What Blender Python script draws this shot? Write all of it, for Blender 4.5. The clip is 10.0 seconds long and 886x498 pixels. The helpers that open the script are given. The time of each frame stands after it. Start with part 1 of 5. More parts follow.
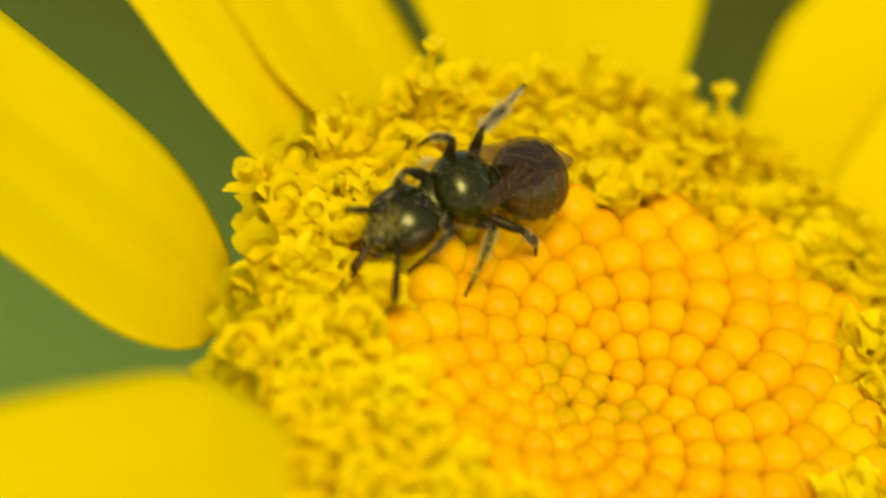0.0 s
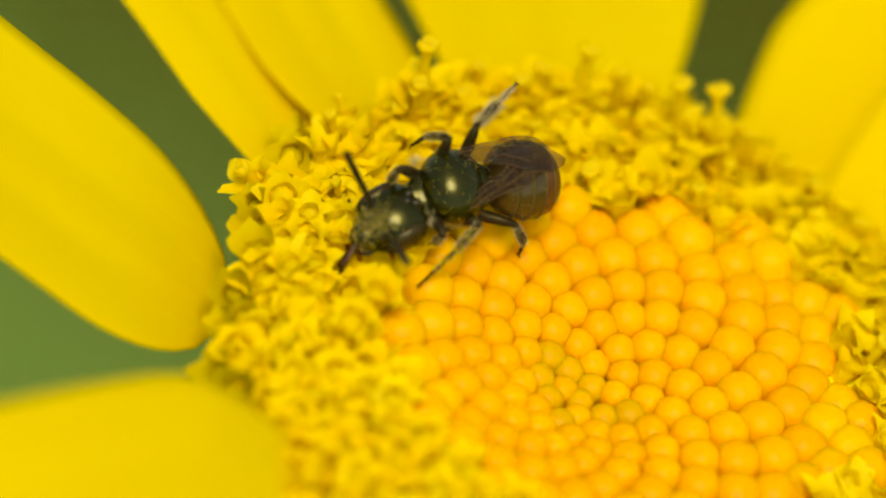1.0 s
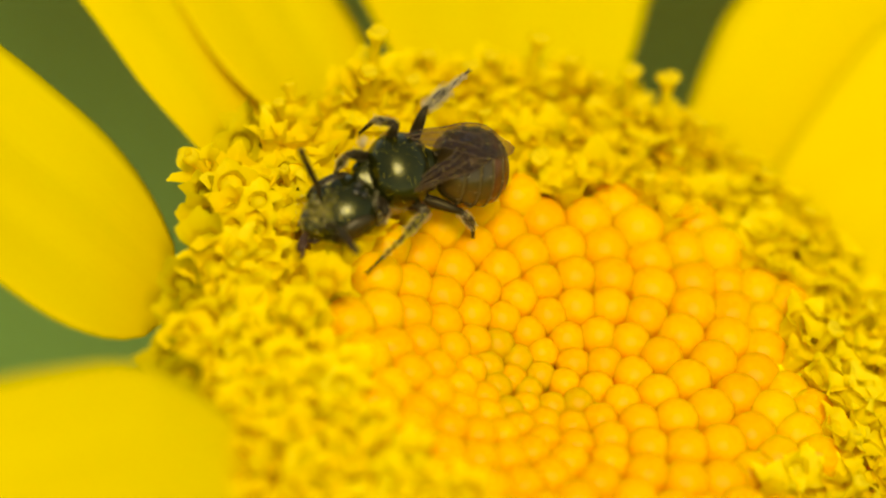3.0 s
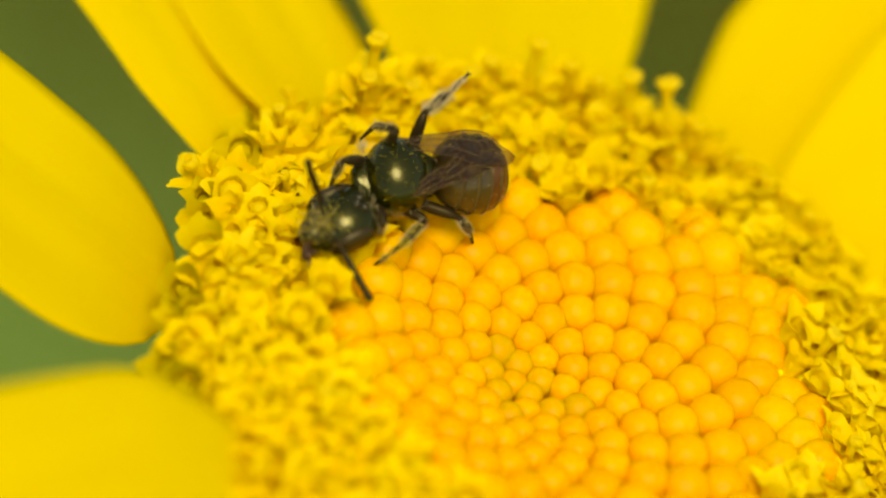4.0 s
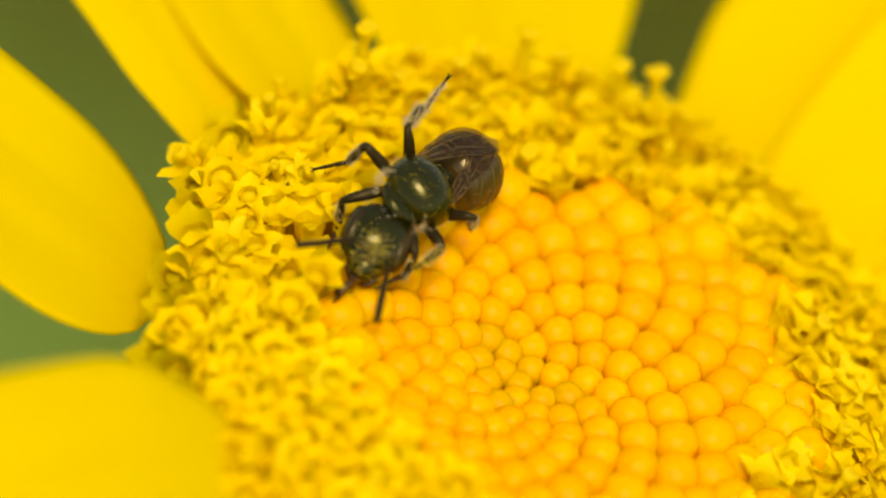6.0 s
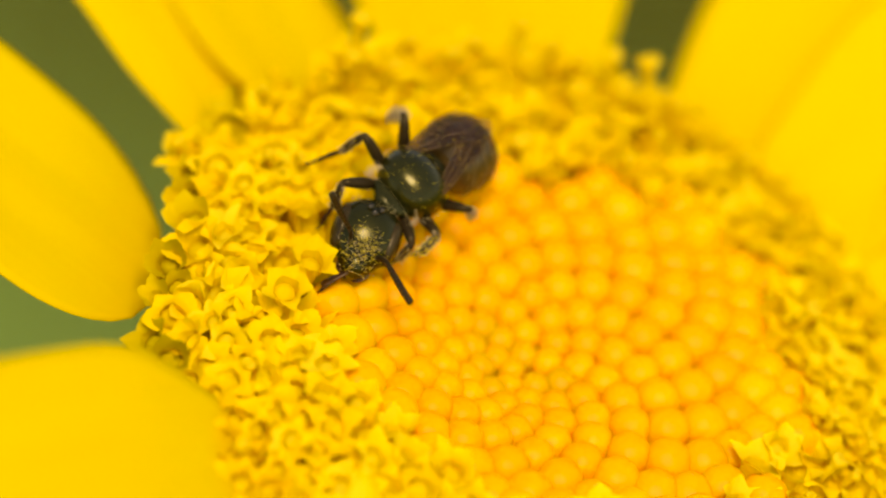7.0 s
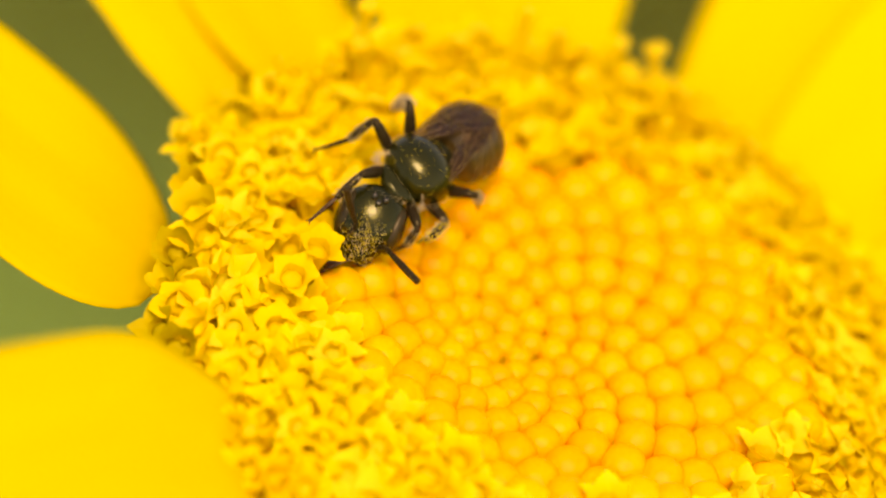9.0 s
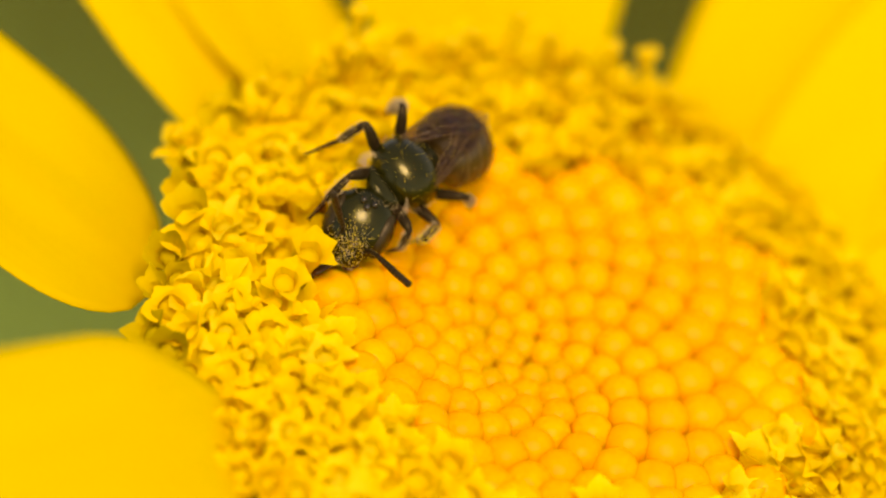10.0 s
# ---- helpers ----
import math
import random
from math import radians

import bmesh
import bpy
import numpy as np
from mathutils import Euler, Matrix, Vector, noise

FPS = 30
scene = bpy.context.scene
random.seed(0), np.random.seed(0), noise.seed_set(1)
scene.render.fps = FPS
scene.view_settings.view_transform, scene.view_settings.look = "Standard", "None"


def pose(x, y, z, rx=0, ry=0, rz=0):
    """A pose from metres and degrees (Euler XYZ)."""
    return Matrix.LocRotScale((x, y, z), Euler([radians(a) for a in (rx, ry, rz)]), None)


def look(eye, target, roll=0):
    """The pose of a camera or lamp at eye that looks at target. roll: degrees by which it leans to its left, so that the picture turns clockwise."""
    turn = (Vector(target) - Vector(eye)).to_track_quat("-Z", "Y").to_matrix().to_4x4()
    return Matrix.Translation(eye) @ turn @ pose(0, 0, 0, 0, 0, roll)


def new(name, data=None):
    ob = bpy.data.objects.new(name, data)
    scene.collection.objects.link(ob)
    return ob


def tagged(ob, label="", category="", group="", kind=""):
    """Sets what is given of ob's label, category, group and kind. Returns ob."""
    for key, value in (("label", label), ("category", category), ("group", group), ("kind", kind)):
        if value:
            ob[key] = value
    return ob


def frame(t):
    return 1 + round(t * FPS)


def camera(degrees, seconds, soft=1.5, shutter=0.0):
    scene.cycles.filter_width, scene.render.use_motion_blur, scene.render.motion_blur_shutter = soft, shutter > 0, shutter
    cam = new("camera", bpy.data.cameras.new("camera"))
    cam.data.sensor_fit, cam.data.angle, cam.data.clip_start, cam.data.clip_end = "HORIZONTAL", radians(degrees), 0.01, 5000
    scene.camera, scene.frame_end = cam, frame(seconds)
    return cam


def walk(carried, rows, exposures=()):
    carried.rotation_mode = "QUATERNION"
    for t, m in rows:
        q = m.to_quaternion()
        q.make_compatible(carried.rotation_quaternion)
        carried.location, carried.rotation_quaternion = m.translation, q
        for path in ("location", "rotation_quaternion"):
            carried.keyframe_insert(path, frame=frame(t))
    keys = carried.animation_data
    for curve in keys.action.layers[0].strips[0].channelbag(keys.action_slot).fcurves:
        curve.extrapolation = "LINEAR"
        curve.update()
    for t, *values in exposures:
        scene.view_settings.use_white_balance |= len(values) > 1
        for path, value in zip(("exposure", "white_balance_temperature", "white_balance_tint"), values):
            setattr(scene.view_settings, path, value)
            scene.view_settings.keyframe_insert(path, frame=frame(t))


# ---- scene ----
from mathutils import Quaternion

MM = 0.001

# ---- camera and its walk ----
TILT = 43.0
AHEAD = Vector((0, math.cos(radians(TILT)), -math.sin(radians(TILT))))
RIGHT = Vector((1, 0, 0))
UP = RIGHT.cross(AHEAD)
BLOOM = Vector((0, 0, 0.4))
cam = camera(5.0, 10.0, soft=2.0, shutter=0.5)
cam.data.dof.use_dof = True
cam.data.dof.focus_distance = 0.2440
cam.data.dof.aperture_fstop = 28


def eye_pose(right, up, back, yaw=0.0, pitch=0.0, roll=0.0):
    """A camera pose that stands off the bloom by millimetres along its own axes, turned by small degrees."""
    at = BLOOM + (RIGHT * right + UP * up - AHEAD * back) * MM
    return look(at, at + AHEAD) @ pose(0, 0, 0, pitch, yaw, roll)


PATH = [
    (0.0, eye_pose(-3.589, 4.084, 243.60, roll=0.03)),
    (0.2, eye_pose(-3.199, 3.583, 243.60, roll=0.02)),
    (0.3, eye_pose(-3.415, 3.729, 243.60, roll=0.01)),
    (0.5, eye_pose(-3.406, 4.356, 243.60, roll=0.00)),
    (0.7, eye_pose(-2.929, 3.663, 243.60, roll=-0.00)),
    (0.8, eye_pose(-2.952, 3.737, 243.60, roll=-0.01)),
    (1.0, eye_pose(-3.469, 4.113, 243.60, roll=-0.02)),
    (1.2, eye_pose(-3.005, 3.832, 243.60, roll=-0.03)),
    (1.3, eye_pose(-2.767, 3.893, 243.60, roll=-0.03)),
    (1.5, eye_pose(-3.052, 3.943, 243.60, roll=-0.04)),
    (1.7, eye_pose(-2.838, 3.740, 243.60, roll=-0.04)),
    (1.8, eye_pose(-2.689, 3.708, 243.60, roll=-0.04)),
    (2.0, eye_pose(-2.714, 4.036, 243.60, roll=-0.05)),
    (2.2, eye_pose(-2.615, 3.749, 243.60, roll=-0.06)),
    (2.3, eye_pose(-2.528, 3.675, 243.60, roll=-0.06)),
    (2.5, eye_pose(-2.669, 4.003, 243.60, roll=-0.07)),
    (2.7, eye_pose(-2.200, 3.900, 243.60, roll=-0.08)),
    (3.8, eye_pose(-2.425, 3.781, 243.60, roll=-0.13)),
    (4.0, eye_pose(-2.246, 3.958, 243.60, roll=-0.14)),
    (4.2, eye_pose(-2.226, 4.043, 243.60, roll=-0.18)),
    (4.3, eye_pose(-2.005, 3.794, 243.60, roll=-0.20)),
    (4.5, eye_pose(-2.190, 3.467, 243.60, roll=-0.24)),
    (4.7, eye_pose(-2.124, 3.840, 243.60, roll=-0.24)),
    (4.8, eye_pose(-1.982, 3.887, 243.60, roll=-0.24)),
    (5.0, eye_pose(-1.890, 3.697, 243.60, roll=-0.24)),
    (5.2, eye_pose(-2.099, 3.677, 243.60, roll=-0.25)),
    (5.3, eye_pose(-2.174, 3.549, 243.60, roll=-0.25)),
    (5.5, eye_pose(-1.888, 3.548, 243.60, roll=-0.25)),
    (5.7, eye_pose(-1.923, 3.667, 243.60, roll=-0.25)),
    (6.8, eye_pose(-2.106, 3.349, 246.45, roll=-0.27)),
    (7.0, eye_pose(-1.839, 3.392, 246.45, roll=-0.27)),
    (7.2, eye_pose(-1.581, 3.376, 246.45, roll=-0.27)),
    (7.3, eye_pose(-1.710, 3.367, 246.45, roll=-0.27)),
    (7.5, eye_pose(-1.818, 3.340, 246.45, roll=-0.27)),
    (7.7, eye_pose(-1.618, 3.340, 246.45, roll=-0.28)),
    (7.8, eye_pose(-1.542, 3.464, 246.45, roll=-0.28)),
    (8.0, eye_pose(-1.764, 3.400, 246.45, roll=-0.28)),
    (8.2, eye_pose(-1.812, 3.251, 246.45, roll=-0.28)),
    (8.3, eye_pose(-1.882, 3.262, 246.45, roll=-0.28)),
    (8.5, eye_pose(-1.642, 3.204, 246.45, roll=-0.28)),
    (8.7, eye_pose(-1.711, 3.095, 246.45, roll=-0.28)),
    (8.8, eye_pose(-1.963, 3.218, 246.45, roll=-0.28)),
    (9.0, eye_pose(-2.008, 3.086, 246.45, roll=-0.28)),
    (9.2, eye_pose(-1.556, 2.937, 246.45, roll=-0.28)),
    (9.3, eye_pose(-1.649, 3.054, 246.45, roll=-0.29)),
    (9.5, eye_pose(-1.923, 3.098, 246.45, roll=-0.29)),
    (9.7, eye_pose(-1.807, 3.095, 246.45, roll=-0.29)),
    (9.8, eye_pose(-1.863, 3.096, 246.45, roll=-0.29)),
    (10.0, eye_pose(-1.817, 3.177, 246.45, roll=-0.29)),
]
walk(cam, PATH, exposures=[
    (0.0, 0.49, 8650, 6),
    (5.7, 0.59, 8850, 15),
    (7.0, 0.62, 9150, 27),
    (7.6, 0.64, 9180, 31),
    (9.0, 0.84, 9250, 39),
    (10.0, 0.60, 9450, 38),
])

# ---- world, sun, exposure ----
SUN = Vector((0.12, -0.42, 0.90)).normalized()
world = bpy.data.worlds.new("sky")
scene.world = world
world.use_nodes = True
wn = world.node_tree
wn.nodes.clear()
sky = wn.nodes.new("ShaderNodeTexSky")
sky.sky_type = "NISHITA"
sky.sun_disc = False
sky.sun_elevation = math.asin(SUN.z)
sky.sun_rotation = math.atan2(SUN.x, SUN.y)
bg = wn.nodes.new("ShaderNodeBackground")
bg.inputs["Strength"].default_value = 0.15
wout = wn.nodes.new("ShaderNodeOutputWorld")
wn.links.new(sky.outputs[0], bg.inputs[0])
wn.links.new(bg.outputs[0], wout.inputs[0])

sun_data = bpy.data.lights.new("sun", "SUN")
sun_data.energy = 1.9
sun_data.angle = radians(21)
sun_data.color = (1.0, 0.95, 0.86)
sun_lamp = new("sun", sun_data)
sun_lamp.matrix_world = look(SUN * 2, (0, 0, 0))


# ---- materials ----
def material(name, base, second=None, rough=0.5, metal=0.0, grain=0.0, scale=2000.0, stretch=(1, 1, 1),
             bump=0.0, bump_scale=None, through_light=0.0, through_colour=None, spec=0.5, island=0.0, coat=0.0, tint=(1, 1, 1), coat_rough=0.1, flesh=0.0, depth=(1.0, 0.6, 0.1, 0.00035)):
    """A procedural surface: two scales of variation between two colours, relief, and light that passes through thin tissue."""
    m = bpy.data.materials.new(name)
    m.use_nodes = True
    nt = m.node_tree
    b = nt.nodes["Principled BSDF"]
    out = nt.nodes["Material Output"]
    b.inputs["Roughness"].default_value = rough
    b.inputs["Metallic"].default_value = metal
    b.inputs["Specular IOR Level"].default_value = spec
    b.inputs["Coat Weight"].default_value = coat
    b.inputs["Coat Roughness"].default_value = coat_rough
    b.inputs["Specular Tint"].default_value = (*tint, 1)
    if flesh:
        b.inputs["Subsurface Weight"].default_value = flesh
        b.inputs["Subsurface Radius"].default_value = depth[:3]
        b.inputs["Subsurface Scale"].default_value = depth[3]
    tc = nt.nodes.new("ShaderNodeTexCoord")
    mp = nt.nodes.new("ShaderNodeMapping")
    mp.inputs["Scale"].default_value = stretch
    nt.links.new(tc.outputs["Object"], mp.inputs["Vector"])
    n1 = nt.nodes.new("ShaderNodeTexNoise")
    n1.inputs["Scale"].default_value = scale
    n1.inputs["Detail"].default_value = 5
    nt.links.new(mp.outputs[0], n1.inputs["Vector"])
    n2 = nt.nodes.new("ShaderNodeTexNoise")
    n2.inputs["Scale"].default_value = scale * 0.17
    n2.inputs["Detail"].default_value = 2
    nt.links.new(mp.outputs[0], n2.inputs["Vector"])
    mixf = nt.nodes.new("ShaderNodeMath")
    mixf.operation = "MULTIPLY_ADD"
    mixf.inputs[1].default_value = 0.45
    nt.links.new(n1.outputs["Fac"], mixf.inputs[0])
    half = nt.nodes.new("ShaderNodeMath")
    half.operation = "MULTIPLY"
    half.inputs[1].default_value = 0.55
    nt.links.new(n2.outputs["Fac"], half.inputs[0])
    nt.links.new(half.outputs[0], mixf.inputs[2])
    fac = mixf.outputs[0]
    if island:
        oi = nt.nodes.new("ShaderNodeObjectInfo")
        ma = nt.nodes.new("ShaderNodeMath")
        ma.operation = "MULTIPLY_ADD"
        ma.inputs[1].default_value = island
        nt.links.new(oi.outputs["Random"], ma.inputs[0])
        nt.links.new(fac, ma.inputs[2])
        sh = nt.nodes.new("ShaderNodeMath")
        sh.operation = "SUBTRACT"
        sh.inputs[1].default_value = island / 2
        nt.links.new(ma.outputs[0], sh.inputs[0])
        fac = sh.outputs[0]
    ramp = nt.nodes.new("ShaderNodeValToRGB")
    ramp.color_ramp.elements[0].position = 0.30
    ramp.color_ramp.elements[1].position = 0.70
    ramp.color_ramp.elements[0].color = (*base, 1)
    ramp.color_ramp.elements[1].color = (*(second or base), 1)
    nt.links.new(fac, ramp.inputs[0])
    nt.links.new(ramp.outputs[0], b.inputs["Base Color"])
    normal = None
    if bump:
        nb = nt.nodes.new("ShaderNodeTexNoise")
        nb.inputs["Scale"].default_value = bump_scale or scale * 2
        nb.inputs["Detail"].default_value = 3
        nt.links.new(mp.outputs[0], nb.inputs["Vector"])
        bp = nt.nodes.new("ShaderNodeBump")
        bp.inputs["Strength"].default_value = 1.0
        bp.inputs["Distance"].default_value = bump
        nt.links.new(nb.outputs["Fac"], bp.inputs["Height"])
        nt.links.new(bp.outputs[0], b.inputs["Normal"])
        normal = bp.outputs[0]
    if through_light:
        tr = nt.nodes.new("ShaderNodeBsdfTranslucent")
        if through_colour:
            tr.inputs["Color"].default_value = (*through_colour, 1)
        else:
            nt.links.new(ramp.outputs[0], tr.inputs["Color"])
        if normal:
            nt.links.new(normal, tr.inputs["Normal"])
        mx = nt.nodes.new("ShaderNodeMixShader")
        mx.inputs[0].default_value = through_light
        nt.links.new(b.outputs[0], mx.inputs[1])
        nt.links.new(tr.outputs[0], mx.inputs[2])
        nt.links.new(mx.outputs[0], out.inputs["Surface"])
    return m


PETAL = material("petal_yellow", (0.82, 0.60, 0.001), (0.87, 0.66, 0.003), rough=0.6, scale=900, stretch=(0.12, 1, 1),
                 bump=0.00002, bump_scale=1800, through_light=0.35, spec=0.08)
BUD = material("bud_orange", (0.76, 0.350, 0.0), (0.83, 0.405, 0.001), rough=0.5, scale=1500, bump=0.00001,
               bump_scale=9000, flesh=0.7, spec=0.15, island=0.35)
GREEN_BUD = material("bud_green", (0.60, 0.335, 0.001), (0.70, 0.375, 0.001), rough=0.5, scale=1500, bump=0.00001,
                     bump_scale=9000, flesh=0.7, spec=0.15, island=0.35)
FLORET = material("floret_yellow", (0.94, 0.725, 0.008), (0.965, 0.80, 0.035), rough=0.7, scale=1400, bump=0.00002,
                  bump_scale=7000, through_light=0.50, spec=0.04, island=0.4)


def paler_tips(m, tip, low, high, much):
    """Lets the colour fade to a paler one between two heights, in millimetres over the throat, as papery lobes do."""
    nt = m.node_tree
    tc = nt.nodes.new("ShaderNodeTexCoord")
    xyz = nt.nodes.new("ShaderNodeSeparateXYZ")
    nt.links.new(tc.outputs["Object"], xyz.inputs[0])
    fade = nt.nodes.new("ShaderNodeMapRange")
    for socket, value in zip(("From Min", "From Max", "To Min", "To Max"), (low * MM, high * MM, 0.0, much)):
        fade.inputs[socket].default_value = value
    nt.links.new(xyz.outputs["Z"], fade.inputs["Value"])
    mix = nt.nodes.new("ShaderNodeMix")
    mix.data_type = "RGBA"
    bsdf = nt.nodes["Principled BSDF"]
    nt.links.new(bsdf.inputs["Base Color"].links[0].from_socket, mix.inputs["A"])
    mix.inputs["B"].default_value = (*tip, 1)
    nt.links.new(fade.outputs[0], mix.inputs["Factor"])
    nt.links.new(mix.outputs["Result"], bsdf.inputs["Base Color"])
    for node in nt.nodes:
        if node.type == "BSDF_TRANSLUCENT":
            nt.links.new(mix.outputs["Result"], node.inputs["Color"])


paler_tips(FLORET, (0.95, 0.82, 0.05), 0.05, 0.55, 0.45)
OLIVE = material("floret_olive", (0.58, 0.46, 0.012), (0.80, 0.64, 0.02), rough=0.65, scale=1400, bump=0.00002,
                 bump_scale=7000, through_light=0.45, spec=0.06, island=0.4)
CLOSED = material("closed_floret", (0.75, 0.39, 0.001), (0.82, 0.45, 0.002), rough=0.5, scale=1400, bump=0.00002,
                  bump_scale=7000, flesh=0.85, spec=0.15, island=0.4)
POLLEN = material("pollen", (0.84, 0.64, 0.03), (0.90, 0.72, 0.07), rough=0.8, scale=6000, bump=0.00004,
                  bump_scale=14000, through_light=0.3, spec=0.15)
STIGMA = material("stigma_pale", (0.86, 0.65, 0.012), (0.93, 0.74, 0.04), rough=0.7, scale=5000, bump=0.00003,
                  bump_scale=12000, through_light=0.45, spec=0.1)
RECEPTACLE = material("receptacle", (0.90, 0.62, 0.002), (0.93, 0.68, 0.004), rough=0.7, scale=1500, bump=0.00005, flesh=0.9, spec=0.1)
LEAF = material("leaf_green", (0.045, 0.085, 0.02), (0.07, 0.12, 0.03), rough=0.55, scale=600, bump=0.0001, through_light=0.25)
SHELL = material("bee_cuticle", (0.0062, 0.0063, 0.0005), (0.0155, 0.0150, 0.0012), rough=0.19, scale=5000,
                 bump=0.000008, bump_scale=16000, spec=0.34, coat=0.16, coat_rough=0.05, tint=(1.0, 0.95, 0.24))
DARK = material("bee_leg_black", (0.012, 0.008, 0.003), (0.030, 0.019, 0.006), rough=0.28, scale=6000, bump=0.00001,
                bump_scale=20000, spec=0.20, tint=(1.0, 0.84, 0.36))
AMBER = material("bee_abdomen_brown", (0.024, 0.015, 0.003), (0.075, 0.044, 0.008), rough=0.18, metal=0.0, scale=2600,
                 bump=0.000004, bump_scale=20000, spec=0.55, tint=(1.0, 0.90, 0.55))
HIND = material("bee_abdomen_red", (0.055, 0.018, 0.004), (0.12, 0.040, 0.007), rough=0.25, scale=2600,
                bump=0.000008, bump_scale=20000, spec=0.40, tint=(1.0, 0.85, 0.5))
RED = material("bee_red_brown", (0.022, 0.008, 0.003), (0.06, 0.021, 0.005), rough=0.4, scale=5000, tint=(1.0, 0.85, 0.5))
EYE = material("bee_eye", (0.016, 0.010, 0.002), (0.034, 0.022, 0.004), rough=0.24, scale=8000, bump=0.000006,
               bump_scale=40000, spec=0.32, tint=(1.0, 0.9, 0.55))
GLASSY = material("bee_ocellus", (0.006, 0.004, 0.002), (0.012, 0.008, 0.003), rough=0.06, scale=8000, spec=0.9, tint=(1.0, 0.9, 0.55))
VEIN = material("wing_vein", (0.085, 0.050, 0.018), (0.17, 0.105, 0.035), rough=0.5, scale=3000, spec=0.15, tint=(1.0, 0.85, 0.5))
HAIR = material("bee_hair", (0.66, 0.52, 0.22), (0.80, 0.66, 0.34), rough=0.6, scale=3000, through_light=0.3)
BAND = material("bee_band_pale", (0.05, 0.034, 0.008), (0.10, 0.066, 0.016), rough=0.35, spec=0.2, scale=6000, tint=(1.0, 0.85, 0.5))


def meadow_material(name, lush, dark_olive, through_light):
    """Meadow growth: lush green that gives way to darker olive behind the flower, broken up by noise."""
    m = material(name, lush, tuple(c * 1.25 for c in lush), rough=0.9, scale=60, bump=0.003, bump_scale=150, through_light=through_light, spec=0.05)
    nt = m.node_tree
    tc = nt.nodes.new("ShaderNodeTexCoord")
    # a darker olive patch 0.7 m across behind the flower, with a ragged border, and more patches farther out
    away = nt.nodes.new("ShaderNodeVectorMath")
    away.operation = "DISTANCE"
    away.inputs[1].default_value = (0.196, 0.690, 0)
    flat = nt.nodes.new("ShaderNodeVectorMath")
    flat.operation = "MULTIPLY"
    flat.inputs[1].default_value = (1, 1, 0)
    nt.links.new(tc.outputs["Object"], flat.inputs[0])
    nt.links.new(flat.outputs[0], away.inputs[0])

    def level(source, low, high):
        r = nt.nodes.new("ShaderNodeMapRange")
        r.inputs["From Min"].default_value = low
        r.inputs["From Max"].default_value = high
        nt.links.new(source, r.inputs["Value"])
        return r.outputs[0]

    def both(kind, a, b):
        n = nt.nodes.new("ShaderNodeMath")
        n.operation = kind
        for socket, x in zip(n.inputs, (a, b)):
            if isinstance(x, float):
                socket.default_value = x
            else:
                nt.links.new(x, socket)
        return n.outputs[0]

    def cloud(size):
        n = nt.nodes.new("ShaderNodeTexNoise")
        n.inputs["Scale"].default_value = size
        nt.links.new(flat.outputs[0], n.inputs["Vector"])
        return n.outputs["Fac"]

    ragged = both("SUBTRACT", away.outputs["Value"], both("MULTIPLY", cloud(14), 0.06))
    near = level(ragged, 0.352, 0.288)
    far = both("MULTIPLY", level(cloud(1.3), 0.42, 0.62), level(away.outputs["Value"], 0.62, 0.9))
    olive_share = both("MAXIMUM", near, far)
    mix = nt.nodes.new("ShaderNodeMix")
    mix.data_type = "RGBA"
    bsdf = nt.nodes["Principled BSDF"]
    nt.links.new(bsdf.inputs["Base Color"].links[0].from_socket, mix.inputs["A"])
    mix.inputs["B"].default_value = (*dark_olive, 1)
    nt.links.new(olive_share, mix.inputs["Factor"])
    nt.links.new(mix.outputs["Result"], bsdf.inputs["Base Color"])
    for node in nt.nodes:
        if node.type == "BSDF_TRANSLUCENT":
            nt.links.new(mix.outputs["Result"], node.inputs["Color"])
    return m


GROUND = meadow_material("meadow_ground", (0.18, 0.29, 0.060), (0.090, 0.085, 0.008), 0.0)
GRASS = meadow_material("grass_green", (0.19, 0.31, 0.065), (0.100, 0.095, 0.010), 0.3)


def wing_material():
    m = bpy.data.materials.new("wing_membrane")
    m.use_nodes = True
    nt = m.node_tree
    b = nt.nodes["Principled BSDF"]
    b.inputs["Base Color"].default_value = (0.12, 0.074, 0.055, 1)
    b.inputs["Roughness"].default_value = 0.18
    b.inputs["Specular IOR Level"].default_value = 0.9
    film = nt.nodes.new("ShaderNodeTexNoise")
    film.inputs["Scale"].default_value = 900
    film.inputs["Detail"].default_value = 3
    span = nt.nodes.new("ShaderNodeMapRange")
    span.inputs["From Min"].default_value, span.inputs["From Max"].default_value = 0.35, 0.65
    span.inputs["To Min"].default_value, span.inputs["To Max"].default_value = 270, 430
    nt.links.new(film.outputs["Fac"], span.inputs["Value"])
    nt.links.new(span.outputs[0], b.inputs["Thin Film Thickness"])
    b.inputs["Thin Film IOR"].default_value = 1.5
    n = nt.nodes.new("ShaderNodeTexNoise")
    n.inputs["Scale"].default_value = 1500
    bp = nt.nodes.new("ShaderNodeBump")
    bp.inputs["Distance"].default_value = 0.00006
    nt.links.new(n.outputs["Fac"], bp.inputs["Height"])
    nt.links.new(bp.outputs[0], b.inputs["Normal"])
    t = nt.nodes.new("ShaderNodeBsdfTransparent")
    t.inputs["Color"].default_value = (0.95, 0.88, 0.76, 1)
    mx = nt.nodes.new("ShaderNodeMixShader")
    mx.inputs[0].default_value = 0.34
    nt.links.new(t.outputs[0], mx.inputs[1])
    nt.links.new(b.outputs[0], mx.inputs[2])
    nt.links.new(mx.outputs[0], nt.nodes["Material Output"].inputs["Surface"])
    return m


WING = wing_material()


